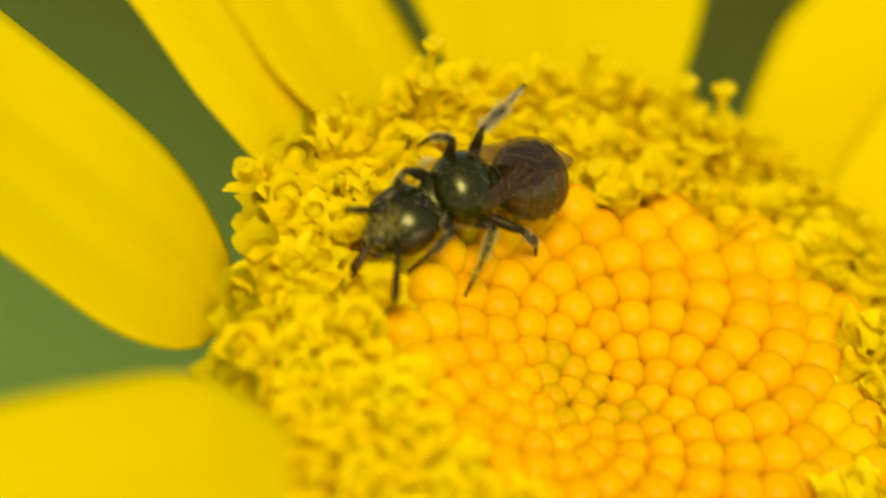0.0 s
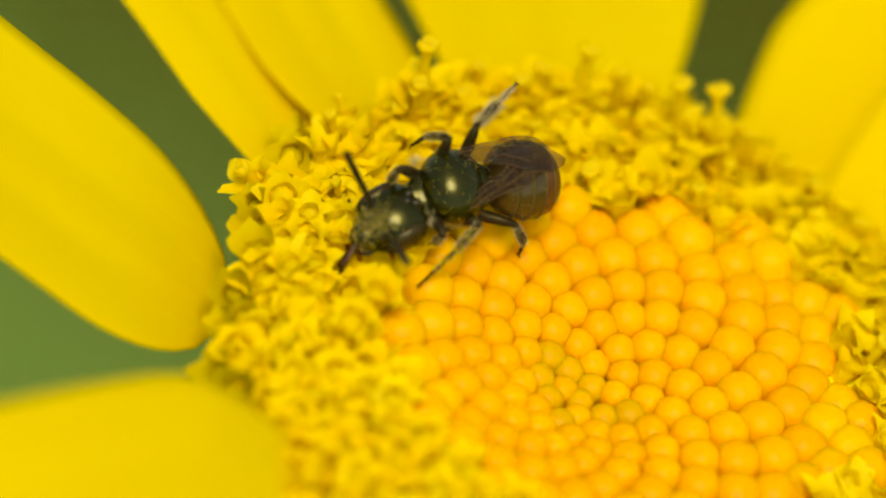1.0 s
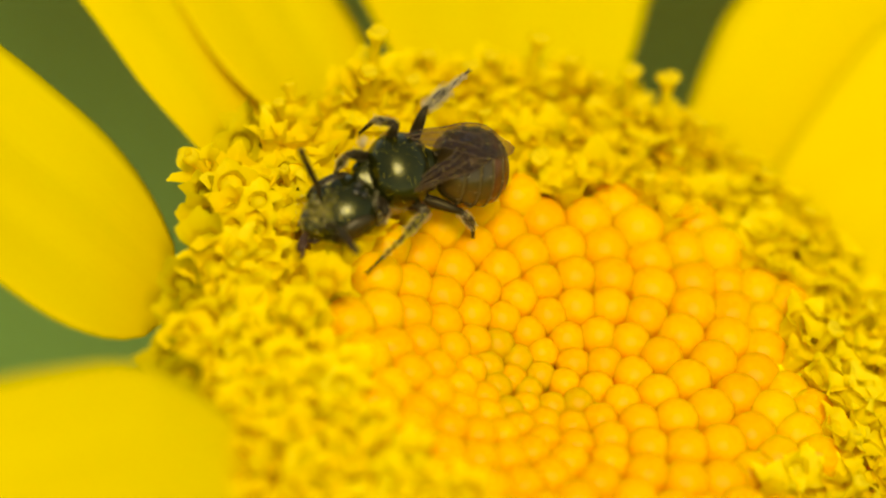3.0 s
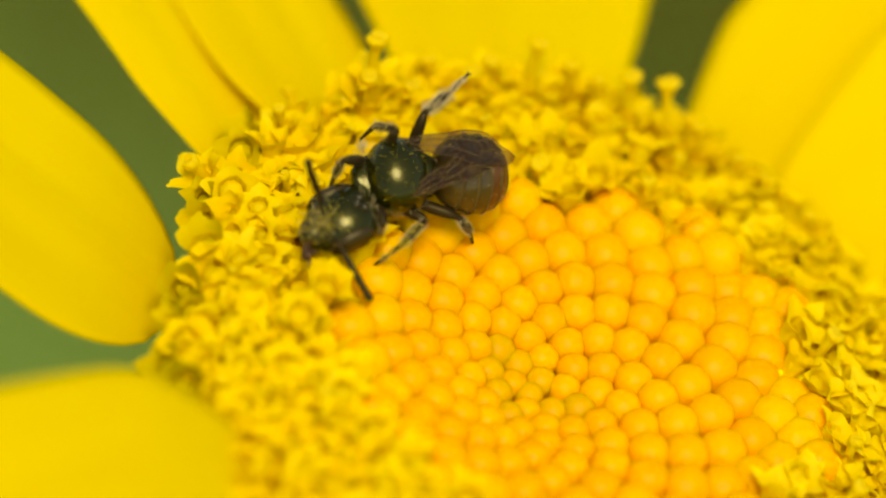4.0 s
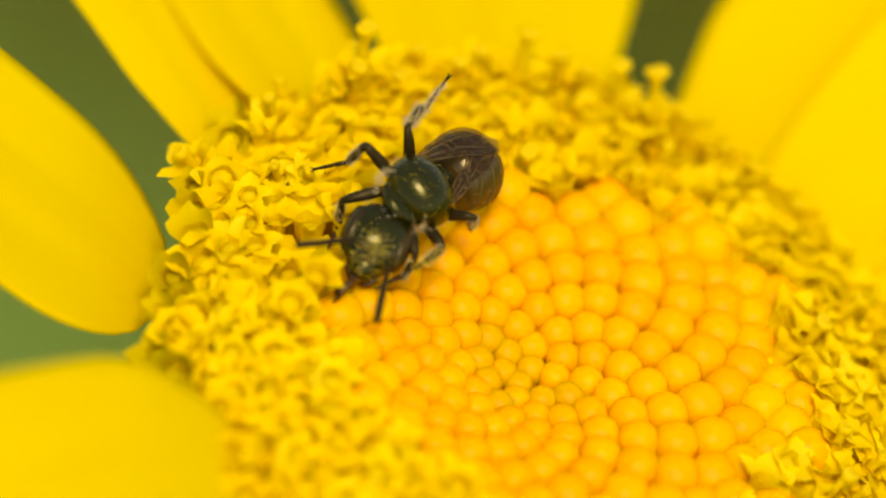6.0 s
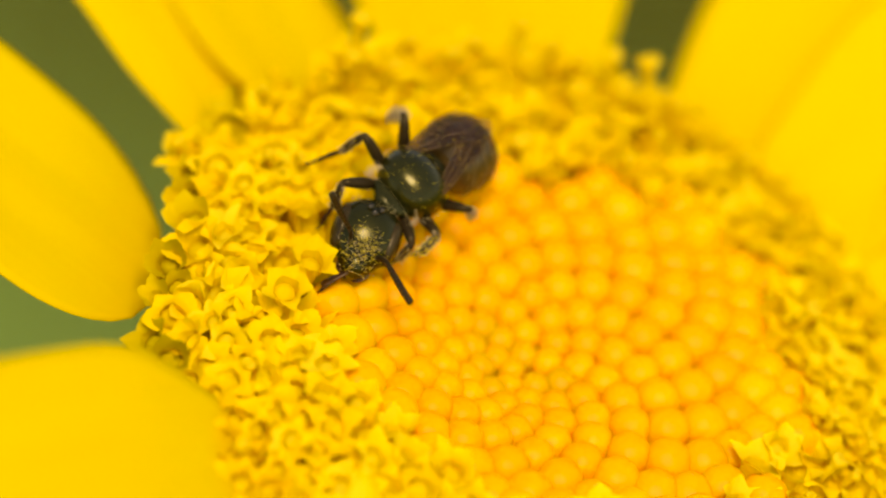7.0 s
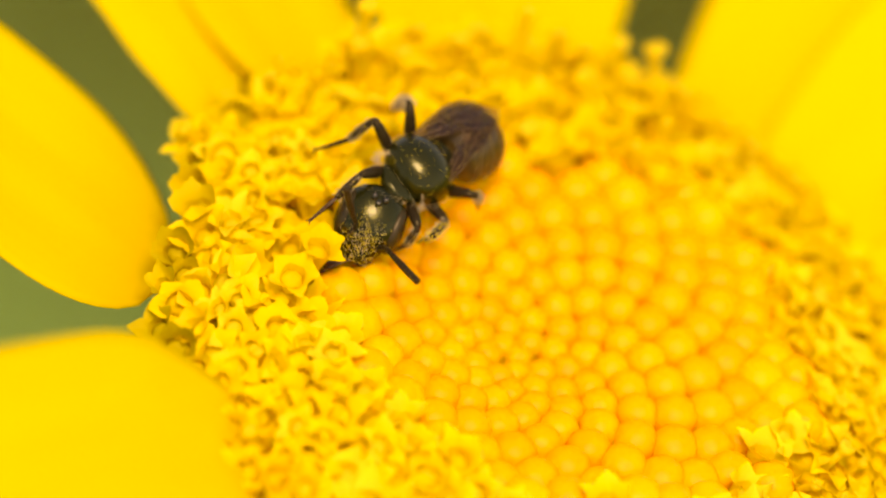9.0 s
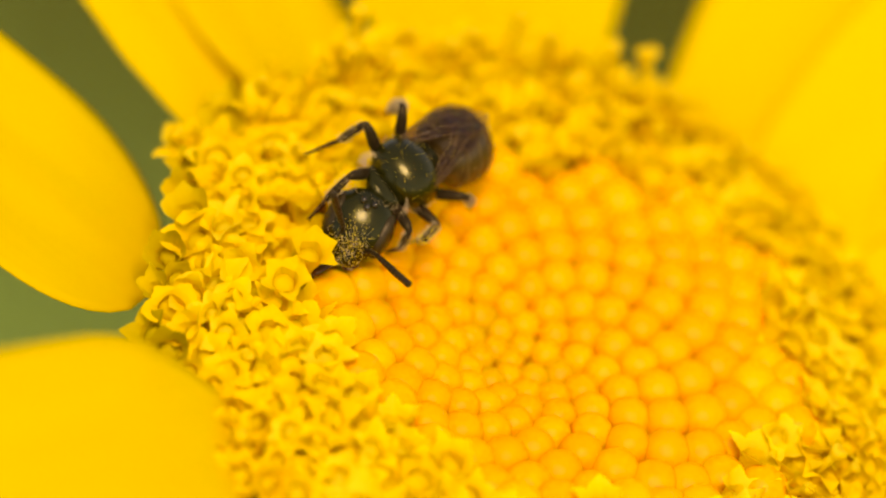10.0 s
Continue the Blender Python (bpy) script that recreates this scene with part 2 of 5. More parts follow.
# ---- mesh helpers ----
def mesh_of(name, verts, faces, mat, smooth=True):
    me = bpy.data.meshes.new(name)
    me.from_pydata([tuple(c * MM for c in v) for v in verts], [], faces)
    me.materials.append(mat)
    if smooth:
        me.shade_smooth()
    me.update()
    return me


def put(name, me, parent=None, m=None, label=""):
    ob = new(name, me)
    if parent:
        ob.parent = parent
    if m is not None:
        ob.matrix_basis = m
    if label:
        tagged(ob, label)
    return ob


def at_mm(x, y, z, rx=0, ry=0, rz=0, s=1.0):
    return pose(x * MM, y * MM, z * MM, rx, ry, rz) @ Matrix.Diagonal((s, s, s, 1))


def loft(rings, caps=True):
    """Verts and faces through rings, each a list of the same number of points."""
    n = len(rings[0])
    verts = [p for r in rings for p in r]
    faces = []
    for i in range(len(rings) - 1):
        for j in range(n):
            k = (j + 1) % n
            faces.append((i * n + j, i * n + k, (i + 1) * n + k, (i + 1) * n + j))
    if caps:
        faces.append(tuple(range(n))[::-1])
        faces.append(tuple((len(rings) - 1) * n + j for j in range(n)))
    return verts, faces


def tube(points, radii, n=8, flat=1.0):
    """A round rod through points with a radius at each, as verts and faces."""
    pts = [Vector(p) for p in points]
    rings = []
    side = None
    for i, p in enumerate(pts):
        d = (pts[min(i + 1, len(pts) - 1)] - pts[max(i - 1, 0)]).normalized()
        if side is None:
            side = d.orthogonal().normalized()
        side = (side - d * side.dot(d)).normalized()
        other = d.cross(side)
        rings.append([p + (side * math.cos(a) + other * math.sin(a) * flat) * radii[i]
                      for a in (2 * math.pi * j / n for j in range(n))])
    return loft(rings)


def joined(*pieces):
    verts, faces = [], []
    for v, f in pieces:
        k = len(verts)
        verts += list(v)
        faces += [tuple(i + k for i in q) for q in f]
    return verts, faces


def ball(c, r, n=10, m=6):
    """An ellipsoid: centre and three half axes."""
    rings = []
    for i in range(m + 1):
        a = math.pi * (0.04 + 0.92 * i / m) - math.pi / 2
        rings.append([(c[0] + r[0] * math.cos(a) * math.cos(b), c[1] + r[1] * math.cos(a) * math.sin(b), c[2] + r[2] * math.sin(a))
                      for b in (2 * math.pi * j / n for j in range(n))])
    return loft(rings)


# ---- ground ----
def ground():
    n = 60
    verts, faces = [], []
    for i in range(n + 1):
        for j in range(n + 1):
            u, v = 2 * i / n - 1, 2 * j / n - 1
            x, y = 600 * u ** 5 + 2 * u, 600 * v ** 5 + 2 * v
            verts.append((x * 1000, y * 1000, 18 * noise.noise((x * 3, y * 3, 0))))
    for i in range(n):
        for j in range(n):
            a = i * (n + 1) + j
            faces.append((a, a + n + 1, a + n + 2, a + 1))
    tagged(new("ground", mesh_of("ground", verts, faces, GROUND)), "green and olive meadow ground far below the flower", "ground", kind="structure")


def grass():
    rng = random.Random(4)
    verts, faces = [], []
    for _ in range(7000):
        far = abs(rng.gauss(0, 1.0))
        turn = rng.uniform(0, 6.283)
        x, y = 0.05 + far * math.cos(turn), 0.35 + far * math.sin(turn)
        if x * x + y * y < 0.0004 or (y < 0 and abs(x) < 0.1):
            continue
        h, w = rng.uniform(25, 90), rng.uniform(1.5, 3.5)
        a, bend = rng.uniform(0, 6.28), rng.uniform(10, 70)
        base = Vector((x * 1000, y * 1000, -8))
        d = Vector((math.cos(a), math.sin(a), 0))
        s = Vector((-d.y, d.x, 0)) * w
        k = len(verts)
        for q in (0, 0.5, 1.0):
            c = base + Vector((0, 0, h * q)) + d * bend * q * q
            verts += [c - s * (1 - q * 0.9), c + s * (1 - q * 0.9)]
        faces += [(k, k + 1, k + 3, k + 2), (k + 2, k + 3, k + 5, k + 4)]
    tagged(new("grass", mesh_of("grass", verts, faces, GRASS)), "blurred green meadow grass around the flower stem", "grass", kind="stuff")


# ---- the flower ----
def top_height(r):
    """Height of the bud tops over the rim plane, in millimetres, at radius r."""
    return 0.45 + 1.0 * (1 - math.exp(-(r / 2.4) ** 2)) - 0.05 * max(0.0, r - 5.0) ** 2


# the spiral's middle lies off the rim's middle
HEART = (-0.40, 0.32)


# the disc sits a little askew in its ring of petals
ASKEW = pose(0, 0, 0, 6, 0, 0)


def off_centre(r):
    """How far the ring of radius r is shifted from the rim's middle."""
    k = max(0.0, 1 - r / 9.0)
    return HEART[0] * k, HEART[1] * k


def slope(r):
    return math.degrees(math.atan((top_height(r + 0.05) - top_height(max(0, r - 0.05))) / 0.1))


def bud_mesh(rng, mat):
    n, rings = 15, []
    p = rng.uniform(0, 6.28)
    for h, r in ((-1.6, 0.38), (-0.9, 0.46), (-0.45, 0.50), (-0.12, 0.51), (0.06, 0.50), (0.20, 0.46), (0.31, 0.385), (0.39, 0.275), (0.435, 0.15), (0.45, 0.03)):
        ridge = 0.035 if h > -0.4 else 0.03
        rings.append([(r * (1 + ridge * math.cos(5 * a + p)) * math.cos(a), r * (1 + ridge * math.cos(5 * a + p)) * math.sin(a),
                       h - (0.018 * math.cos(5 * a + p) if 0.1 < h < 0.42 else 0)) for a in (2 * math.pi * j / n for j in range(n))])
    v, f = loft(rings)
    return mesh_of("bud", v, f, mat)


def corolla_mesh(rng, flare, lobe, tall, mat):
    """A tubular floret: a funnel, five pointed lobes with ragged margins that spread and curl back, in two skins, and the throat inside."""
    across, lift = 6, 7
    verts, faces = [], []
    seed = rng.uniform(0, 90)
    throat = 0.35 + 0.05 * flare
    tube_r = [(-tall, 0.22), (-tall * 0.5, 0.24), (-0.85, 0.24), (-0.50, 0.28), (-0.20, throat * 0.90), (0.0, throat)]
    jit = [(rng.uniform(-0.3, 0.3), rng.uniform(0.65, 1.2), rng.uniform(-0.6, 0.9), rng.uniform(0.8, 1.15)) for _ in range(5)]
    ragged = [[[rng.uniform(-1, 1) for _ in range(2)] for _ in range(lift + 1)] for _ in range(5)]

    def uneven(x, y, z, much):
        d = noise.noise_vector((x * 2.2 + seed, y * 2.2, z * 1.8)) * much
        return (x + d.x, y + d.y, z + d.z)

    for skin in (0, 1):
        t = -0.045 * skin
        k0 = len(verts)
        n = 5 * across
        for h, r in tube_r:
            for j in range(n):
                a = 2 * math.pi * j / n
                rr = (r + t) * (1 + 0.08 * math.cos(5 * a))
                verts.append(uneven(rr * math.cos(a), rr * math.sin(a), h, 0.07))
        for i in range(len(tube_r) - 1):
            for j in range(n):
                q = (k0 + i * n + j, k0 + i * n + (j + 1) % n, k0 + (i + 1) * n + (j + 1) % n, k0 + (i + 1) * n + j)
                faces.append(q if skin == 0 else q[::-1])
        for l in range(5):
            da, ln, cu, wide = jit[l]
            ka = len(verts)
            mid = 2 * math.pi * (l + 0.5) / 5 + da * 0.4
            out, up, along = 0.0, 0.0, lobe * ln / lift
            for i in range(lift + 1):
                s = i / lift
                half = throat * math.pi / 5 * wide * ((1 + 0.5 * math.sin(s * math.pi)) * (1 - s ** 1.7) + 0.03)
                for j in range(across + 1):
                    u = 2 * j / across - 1
                    tooth = 0.05 * ragged[l][i][0 if u < 0 else 1] * abs(u) ** 5 * min(1, s * 3)
                    side = half * u + math.copysign(tooth, u)
                    # the margins fold up along the midrib
                    fold = (0.30 * abs(u) ** 1.5 * half) * (1 - 0.6 * flare)
                    r0 = throat + t * (1 - s) + out - 0.5 * side * side / throat * (1 - s)
                    x = r0 * math.cos(mid) - side * math.sin(mid)
                    y = r0 * math.sin(mid) + side * math.cos(mid)
                    verts.append(uneven(x, y, up + fold - 0.02 * skin * (1 - s), 0.085))
                # from upright at the throat to spread or curled back at the tip
                bend = radians(20 + 75 * flare + (70 * flare + 45 * cu) * s)
                out += along * math.sin(bend)
                up += along * math.cos(bend)
            for i in range(lift):
                for j in range(across):
                    q = (ka + i * (across + 1) + j, ka + i * (across + 1) + j + 1, ka + (i + 1) * (across + 1) + j + 1, ka + (i + 1) * (across + 1) + j)
                    faces.append(q if skin == 0 else q[::-1])
    v, f = joined((verts, faces), loft([[(r * math.cos(q), r * math.sin(q), h) for q in (2 * math.pi * j / 8 for j in range(8))]
                                        for h, r in ((-0.9, 0.22), (-0.40, 0.29), (-0.19, 0.27), (-0.15, 0.10))]))
    return mesh_of("floret", v, f, mat)


def stigma_mesh(rng, high, wide, mat):
    """A style that ends in a round button of two lips, with a groove between them and a crumbly rim."""
    n = 16
    rings = []
    for h, r in ((-0.7, 0.13), (0.0, 0.12), (high * 0.7, 0.12), (high - 0.06, wide * 0.62), (high + 0.02, wide * 0.96), (high + 0.10, wide * 1.03), (high + 0.17, wide * 0.92),
                 (high + 0.20, wide * 0.68), (high + 0.17, wide * 0.40), (high + 0.14, wide * 0.08)):
        top = h > high - 0.1
        ring = []
        for j in range(n):
            q = 2 * math.pi * j / n
            groove = abs(math.cos(q)) ** 8 if top else 0.0
            rr = r * (1 - 0.16 * groove) + (rng.uniform(-0.018, 0.018) if top else 0)
            ring.append((rr * math.cos(q), rr * math.sin(q) * (1.08 if top else 1), h - 0.05 * groove * top))
        rings.append(ring)
    v, f = loft(rings)
    return mesh_of("stigma", v, f, mat)


def petal_mesh(length, width, arch, cup, twist, seed, foot="waisted"):
    """A ray petal along +x: narrow at the base, broad, with a notched tip, two grooves and thickness."""
    nu, nv = 36, 18
    thick = 0.16
    verts, faces = [], []
    for skin in (0, 1):
        for i in range(nu + 1):
            s = i / nu
            if foot == "blunt":
                w = width / 2 * math.sqrt(max(0.0, 1 - max(0.0, 1 - (s + 0.002) / 0.22) ** 2.2))
            elif foot == "sloping":
                w = width / 2 * (0.30 + 0.70 * math.sin(min(1, s / 0.45) * math.pi / 2))
            else:
                w = width / 2 * (0.42 + 0.58 * min(1, s / 0.30) ** 0.60)
            w *= 1.0 if s < 0.72 else math.sqrt(max(0.0, 1 - ((s - 0.72) / 0.285) ** 2.4))
            for j in range(nv + 1):
                u = 2 * j / nv - 1
                tip = 0.35 * math.cos(u * 7.5) * max(0, s - 0.85) / 0.15
                x = length * s + tip
                y = w * u
                z = arch * math.sin(s * math.pi * 0.9) - arch * 0.5 * s * s + cup * u * u * min(1, s * 3)
                z += 0.05 * math.cos(u * math.pi * 3) * min(1, s * 4) * (1 - u * u)
                z += 0.16 * noise.noise((x * 0.16 + seed * 7, y * 0.25, seed))
                tw = radians(twist) * s
                y, z = y * math.cos(tw) - z * math.sin(tw), y * math.sin(tw) + z * math.cos(tw)
                edge = 1 - 0.8 * abs(u) ** 6
                verts.append((x, y, z - skin * thick * edge * (1 - 0.6 * s)))
    m = (nu + 1) * (nv + 1)
    for i in range(nu):
        for j in range(nv):
            a = i * (nv + 1) + j
            faces.append((a, a + nv + 1, a + nv + 2, a + 1))
            faces.append((m + a, m + a + 1, m + a + nv + 2, m + a + nv + 1))
    rim = [j for j in range(nv + 1)] + [i * (nv + 1) + nv for i in range(1, nu + 1)] + [nu * (nv + 1) + j for j in range(nv - 1, -1, -1)] + [i * (nv + 1) for i in range(nu - 1, 0, -1)]
    for a, b in zip(rim, rim[1:] + rim[:1]):
        faces.append((a, b, m + b, m + a))
    return mesh_of("petal", verts, faces, PETAL)


# azimuth, base radius, base height, lift, roll, length, width, arch, cup, twist
PETALS = [
    (-140.6, 7.55, -1.30, 15.4, -21.4, 18, 8.49, 1.91, 0.81, -5.3),
    (166.9, 10.42, -0.14, 20.9, 7.5, 18, 7.55, 0.27, 0.13, -13.8),
    (131.2, 8.84, -0.46, 10.6, 9.3, 18, 4.85, 0.45, -0.33, 4.7),
    (120.8, 10.74, 0.33, 6.1, 12.5, 18, 4.96, -0.03, -0.02, -9.6),
    (94.5, 10.4, 0.7, -4.2, -3.4, 18, 7.82, 0.51, 0.33, -4.1),
    (52.3, 9.71, -0.17, 24.5, -5.6, 18, 8.72, 0.84, 0.80, -0.8),
    (38.8, 10.3, 0.8, 14.5, 12.6, 18, 9.4, 0.85, 0.72, -0.1),
    (8, 9.4, -0.5, 18, 0, 18, 8.0, 0.8, 0.5, 0),
    (-18, 9.4, -0.5, 8, 0, 18, 7.6, 0.8, 0.5, 0),
    (-44, 9.4, -0.6, 2, 0, 18, 7.6, 0.8, 0.5, 0),
    (-70, 9.4, -0.6, 0, 0, 18, 7.6, 0.8, 0.5, 0),
    (-96, 9.4, -0.6, 0, 0, 18, 7.6, 0.8, 0.5, 0),
]


FRONT = ((-5.80, 0.50, 2.38, 10, 250, 0.95), (-6.39, -0.35, 2.10, 20, 220, 1.0))


def flower():
    rng = random.Random(11)
    fl = tagged(new("flower"), "open yellow daisy flower with orange disc buds on a green stem", "flower")
    fl.matrix_basis = pose(BLOOM.x, BLOOM.y, BLOOM.z, 0, 15, 0)
    # receptacle, calyx and stem
    n = 48
    prof = [(0.05, -0.10), (0.5, -0.06), (1.0, 0.04), (1.5, 0.18), (2.0, 0.34), (2.5, 0.48), (3.0, 0.60), (3.5, 0.68), (4.0, 0.73), (5.0, 0.78), (6.0, 0.78), (7.4, 0.60), (8.3, 0.15), (8.85, -0.6), (8.65, -1.5), (6.5, -3.2), (3.0, -4.4), (1.6, -5.4)]
    rings = [[(r * math.cos(a) + off_centre(r)[0] * (z > 0), r * math.sin(a) + off_centre(r)[1] * (z > 0), z + 0.45 * max(0.0, math.cos(a)) * (5.5 < r < 8.6 and z > 0)) for a in (2 * math.pi * j / n for j in range(n))] for r, z in prof]
    v, f = loft(rings)
    put("receptacle", mesh_of("receptacle", v, f, RECEPTACLE), fl, ASKEW, label="yellow receptacle under the florets")
    for i in range(26):
        a = 360 / 26 * i
        v, f = tube([(1.5, 0, -5.2), (5.0, 0, -4.2), (8.3, 0, -2.4), (9.2, 0, -1.4), (9.4, 0, -0.8)], [0.5, 1.2, 1.3, 0.9, 0.2], 8, 0.22)
        put("bract", mesh_of("bract", v, f, LEAF) if i == 0 else bpy.data.meshes["bract"], fl, pose(0, 0, 0, 0, 0, a + rng.uniform(-2, 2)))
    down = pose(0, 0, 0, 0, 15, 0).inverted() @ Vector((0, 0, -1))
    pts, rad = [], []
    for i in range(17):
        s = i / 16
        q = Vector((0, 0, -5.0)) + Vector((0, 0, -1)) * 60 * s * (1 - s) + down * 392 * s + Vector((0, 30 * math.sin(s * 2.2) * s, 0))
        pts.append(q)
        rad.append(1.5 + 0.6 * s)
    v, f = tube(pts, rad, 12)
    put("stem", mesh_of("stem", v, f, LEAF), fl, label="slender green stem")
    # petals
    for i, (az, r, h, lift, roll, ln, wd, arch, cup, tw) in enumerate(PETALS):
        me = petal_mesh(ln, wd, arch, cup, tw, i, ("sloping", "blunt", "waisted", "blunt", "waisted")[min(i, 4)])
        m = pose(0, 0, 0, 0, 0, az) @ pose(r * MM, 0, h * MM, 0, -lift, 0) @ pose(0, 0, 0, roll, 0, 0) @ pose(-1.5 * MM, 0, 0)
        put("petal", me, fl, m)
    # buds in a golden spiral, small in the middle
    buds = [bud_mesh(rng, BUD) for _ in range(6)]
    pale = [bud_mesh(rng, CLOSED) for _ in range(3)]
    greens = [bud_mesh(rng, GREEN_BUD) for _ in range(3)]
    corollas = [corolla_mesh(rng, fr, lb, 2.4, FLORET) for fr, lb in ((0.20, 0.44), (0.30, 0.50), (0.42, 0.50), (0.52, 0.50), (0.70, 0.46), (0.12, 0.42), (0.48, 0.54), (0.26, 0.50), (0.60, 0.46), (0.75, 0.44), (0.36, 0.50))]
    olive = [corolla_mesh(rng, fr, lb, 2.4, OLIVE) for fr, lb in ((0.05, 0.50), (0.15, 0.55), (0.3, 0.50))]
    stigmas = [stigma_mesh(rng, hg, wd, STIGMA) for hg, wd in ((0.35, 0.20), (0.50, 0.22), (0.65, 0.25), (1.1, 0.29))]
    crowd = {FLORET: [], OLIVE: []}
    r, k, area = 0.12, 0, 0.0
    while r < 10.5:
        a = k * 137.50776
        turn = a % 360
        edge = 9.75 + 0.25 * max(0.0, math.sin(radians(a)))
        if 128 < turn < 158:
            edge = 10.35
        elif 158 <= turn < 184:
            edge = 9.3
        elif 184 <= turn < 200:
            edge = 10.0
        elif 200 <= turn < 236:
            edge = 9.35
        inner = 4.8 + 1.05 * math.cos(radians(a - 15)) + rng.uniform(-0.5, 0.5)
        step = 0.54 + 0.55 * min(1, r / 4.4)
        x, y = r * math.cos(radians(a)) + off_centre(r)[0], r * math.sin(radians(a)) + off_centre(r)[1]
        tilt = -slope(r)
        if r < inner + 0.9:
            grown = max(0.0, (r - inner) / 0.9)
            s = step / 0.96 * (1.10 + 0.15 * max(0.0, 1 - r / 3.0) + 0.05 * grown)
            me = rng.choice(greens if rng.random() < max(0, 1.0 - r / 1.9) else buds if grown == 0 else pale)
            lift = 0.45 * grown * rng.uniform(0.6, 1.1)
            put("bud", me, fl, ASKEW @ at_mm(x, y, top_height(r) - 0.35 * s + lift, 0, 0, a) @ at_mm(0, 0, 0, rng.uniform(-4, 4), tilt + rng.uniform(-4, 4) + 6 * grown, rng.uniform(0, 72), s))
        elif r < edge:
            step = 0.80
            out = (r - inner) / (edge - inner)
            lean = tilt + 18 * out + rng.uniform(-18, 18) * (0.5 if x > 3 else 1.0)
            which = rng.choice((0, 5, 1, 7, 10) if out < 0.35 else (1, 2, 3, 4, 6, 7, 8, 9, 10) if out < 0.85 else (0, 1, 5, 7, 2, 10))
            calm = 0.5 if x > 3 else 1.0
            rise = 0.05 + 0.45 * calm * rng.random() + 0.18 * out + 0.25 * out * max(0.0, math.sin(radians(a)))
            # low, grazed florets where the bee feeds
            if -6.7 < x < -4.3 and -0.3 < y < 2.6:
                rise = 0.2 * rise - 0.30
            rim = out > 0.86 and 138 < turn < 202 and rng.random() < 0.8
            me = rng.choice(olive) if rim else corollas[which]
            m = ASKEW @ at_mm(x, y, top_height(r) + rise, 0, 0, a) @ at_mm(0, 0, 0, rng.uniform(-20, 20), lean, rng.uniform(0, 72), rng.uniform(0.72, 0.98) + 0.08 * (out < 0.4))
            m = m @ Matrix.Diagonal((rng.uniform(0.82, 1.18), rng.uniform(0.82, 1.18), rng.uniform(0.9, 1.35), 1))
            headed = rng.random() < (0.11 if y > 4 or x > 3 else 0.035)
            if x < 3.2 and y > -6.2 or headed:
                fo = put("floret", me, fl, m)
                if headed:
                    put("stigma", rng.choice(stigmas[:3]), fo, label="pale button-shaped stigma")
            else:
                crowd[OLIVE if rim else FLORET].append((me, m))
        area += step * step * 0.80
        r = math.sqrt(area / math.pi) + 0.12
        k += 1
    # the rest of the ring, too many to pick apart
    for mat, members in crowd.items():
        geo = joined(*[([m @ v.co / MM for v in me.vertices], [tuple(p.vertices) for p in me.polygons]) for me, m in members])
        tagged(put("floret_mass", mesh_of("floret_mass", *geo, mat), fl), kind="stuff")
    # tall florets that stand over the far rim: azimuth, radius, height of the throat, outward lean
    for az, rad, z, lean, tall in ((73.0, 9.0, 1.6, 22, 3), (79, 8.9, 1.5, 16, 3), (76, 8.8, 1.0, 22, 1), (121.5, 9.3, 2.0, 12, 3), (123, 9.0, 1.6, 6, 2), (115, 8.8, 1.3, 10, 1), (100, 9.4, 1.3, 14, 2), (88, 9.5, 1.3, 16, 2), (60, 9.2, 0.9, 22, 1), (110, 9.6, 1.2, 16, 1),
                                   (95, 9.3, 1.5, 12, 3), (104, 9.1, 1.2, 10, 2), (84, 9.2, 1.3, 14, 2), (67, 9.1, 1.1, 20, 2), (54, 9.0, 0.9, 22, 2), (46, 9.2, 0.8, 24, 1), (126, 9.0, 1.0, 12, 1), (92, 8.6, 1.0, 10, 1)):
        fo = put("floret", corollas[1 + tall % 2], fl, ASKEW @ at_mm(rad * math.cos(radians(az)), rad * math.sin(radians(az)), z, 0, 0, az) @ at_mm(0, 0, 0, rng.uniform(-8, 8), lean, rng.uniform(0, 72)))
        put("stigma", stigmas[tall], fo, label="pale button-shaped stigma")
    # broad florets that lean in front of the bee's feeding place: x, y, height of the throat, lean, turn, size
    for x, y, z, lean, turn, size in FRONT:
        put("floret", corollas[7], fl, at_mm(x, y, z, 0, 0, turn) @ at_mm(0, 0, 0, 0, lean, 30, size))
    return fl


# ---- the bee ----
def skin_points(fn, count, seed, size):
    """Grains scattered over a surface: fn gives a place for two random numbers."""
    rng = random.Random(seed)
    pieces = []
    for _ in range(count):
        p = fn(rng)
        r = size * rng.uniform(0.6, 1.3)
        v = [(p[0] + r * x, p[1] + r * y, p[2] + r * z) for x, y, z in ((1, 0, 0), (-1, 0, 0), (0, 1, 0), (0, -1, 0), (0, 0, 1), (0, 0, -1))]
        f = [(0, 2, 4), (2, 1, 4), (1, 3, 4), (3, 0, 4), (2, 0, 5), (1, 2, 5), (3, 1, 5), (0, 3, 5)]
        pieces.append((v, f))
    return joined(*pieces)


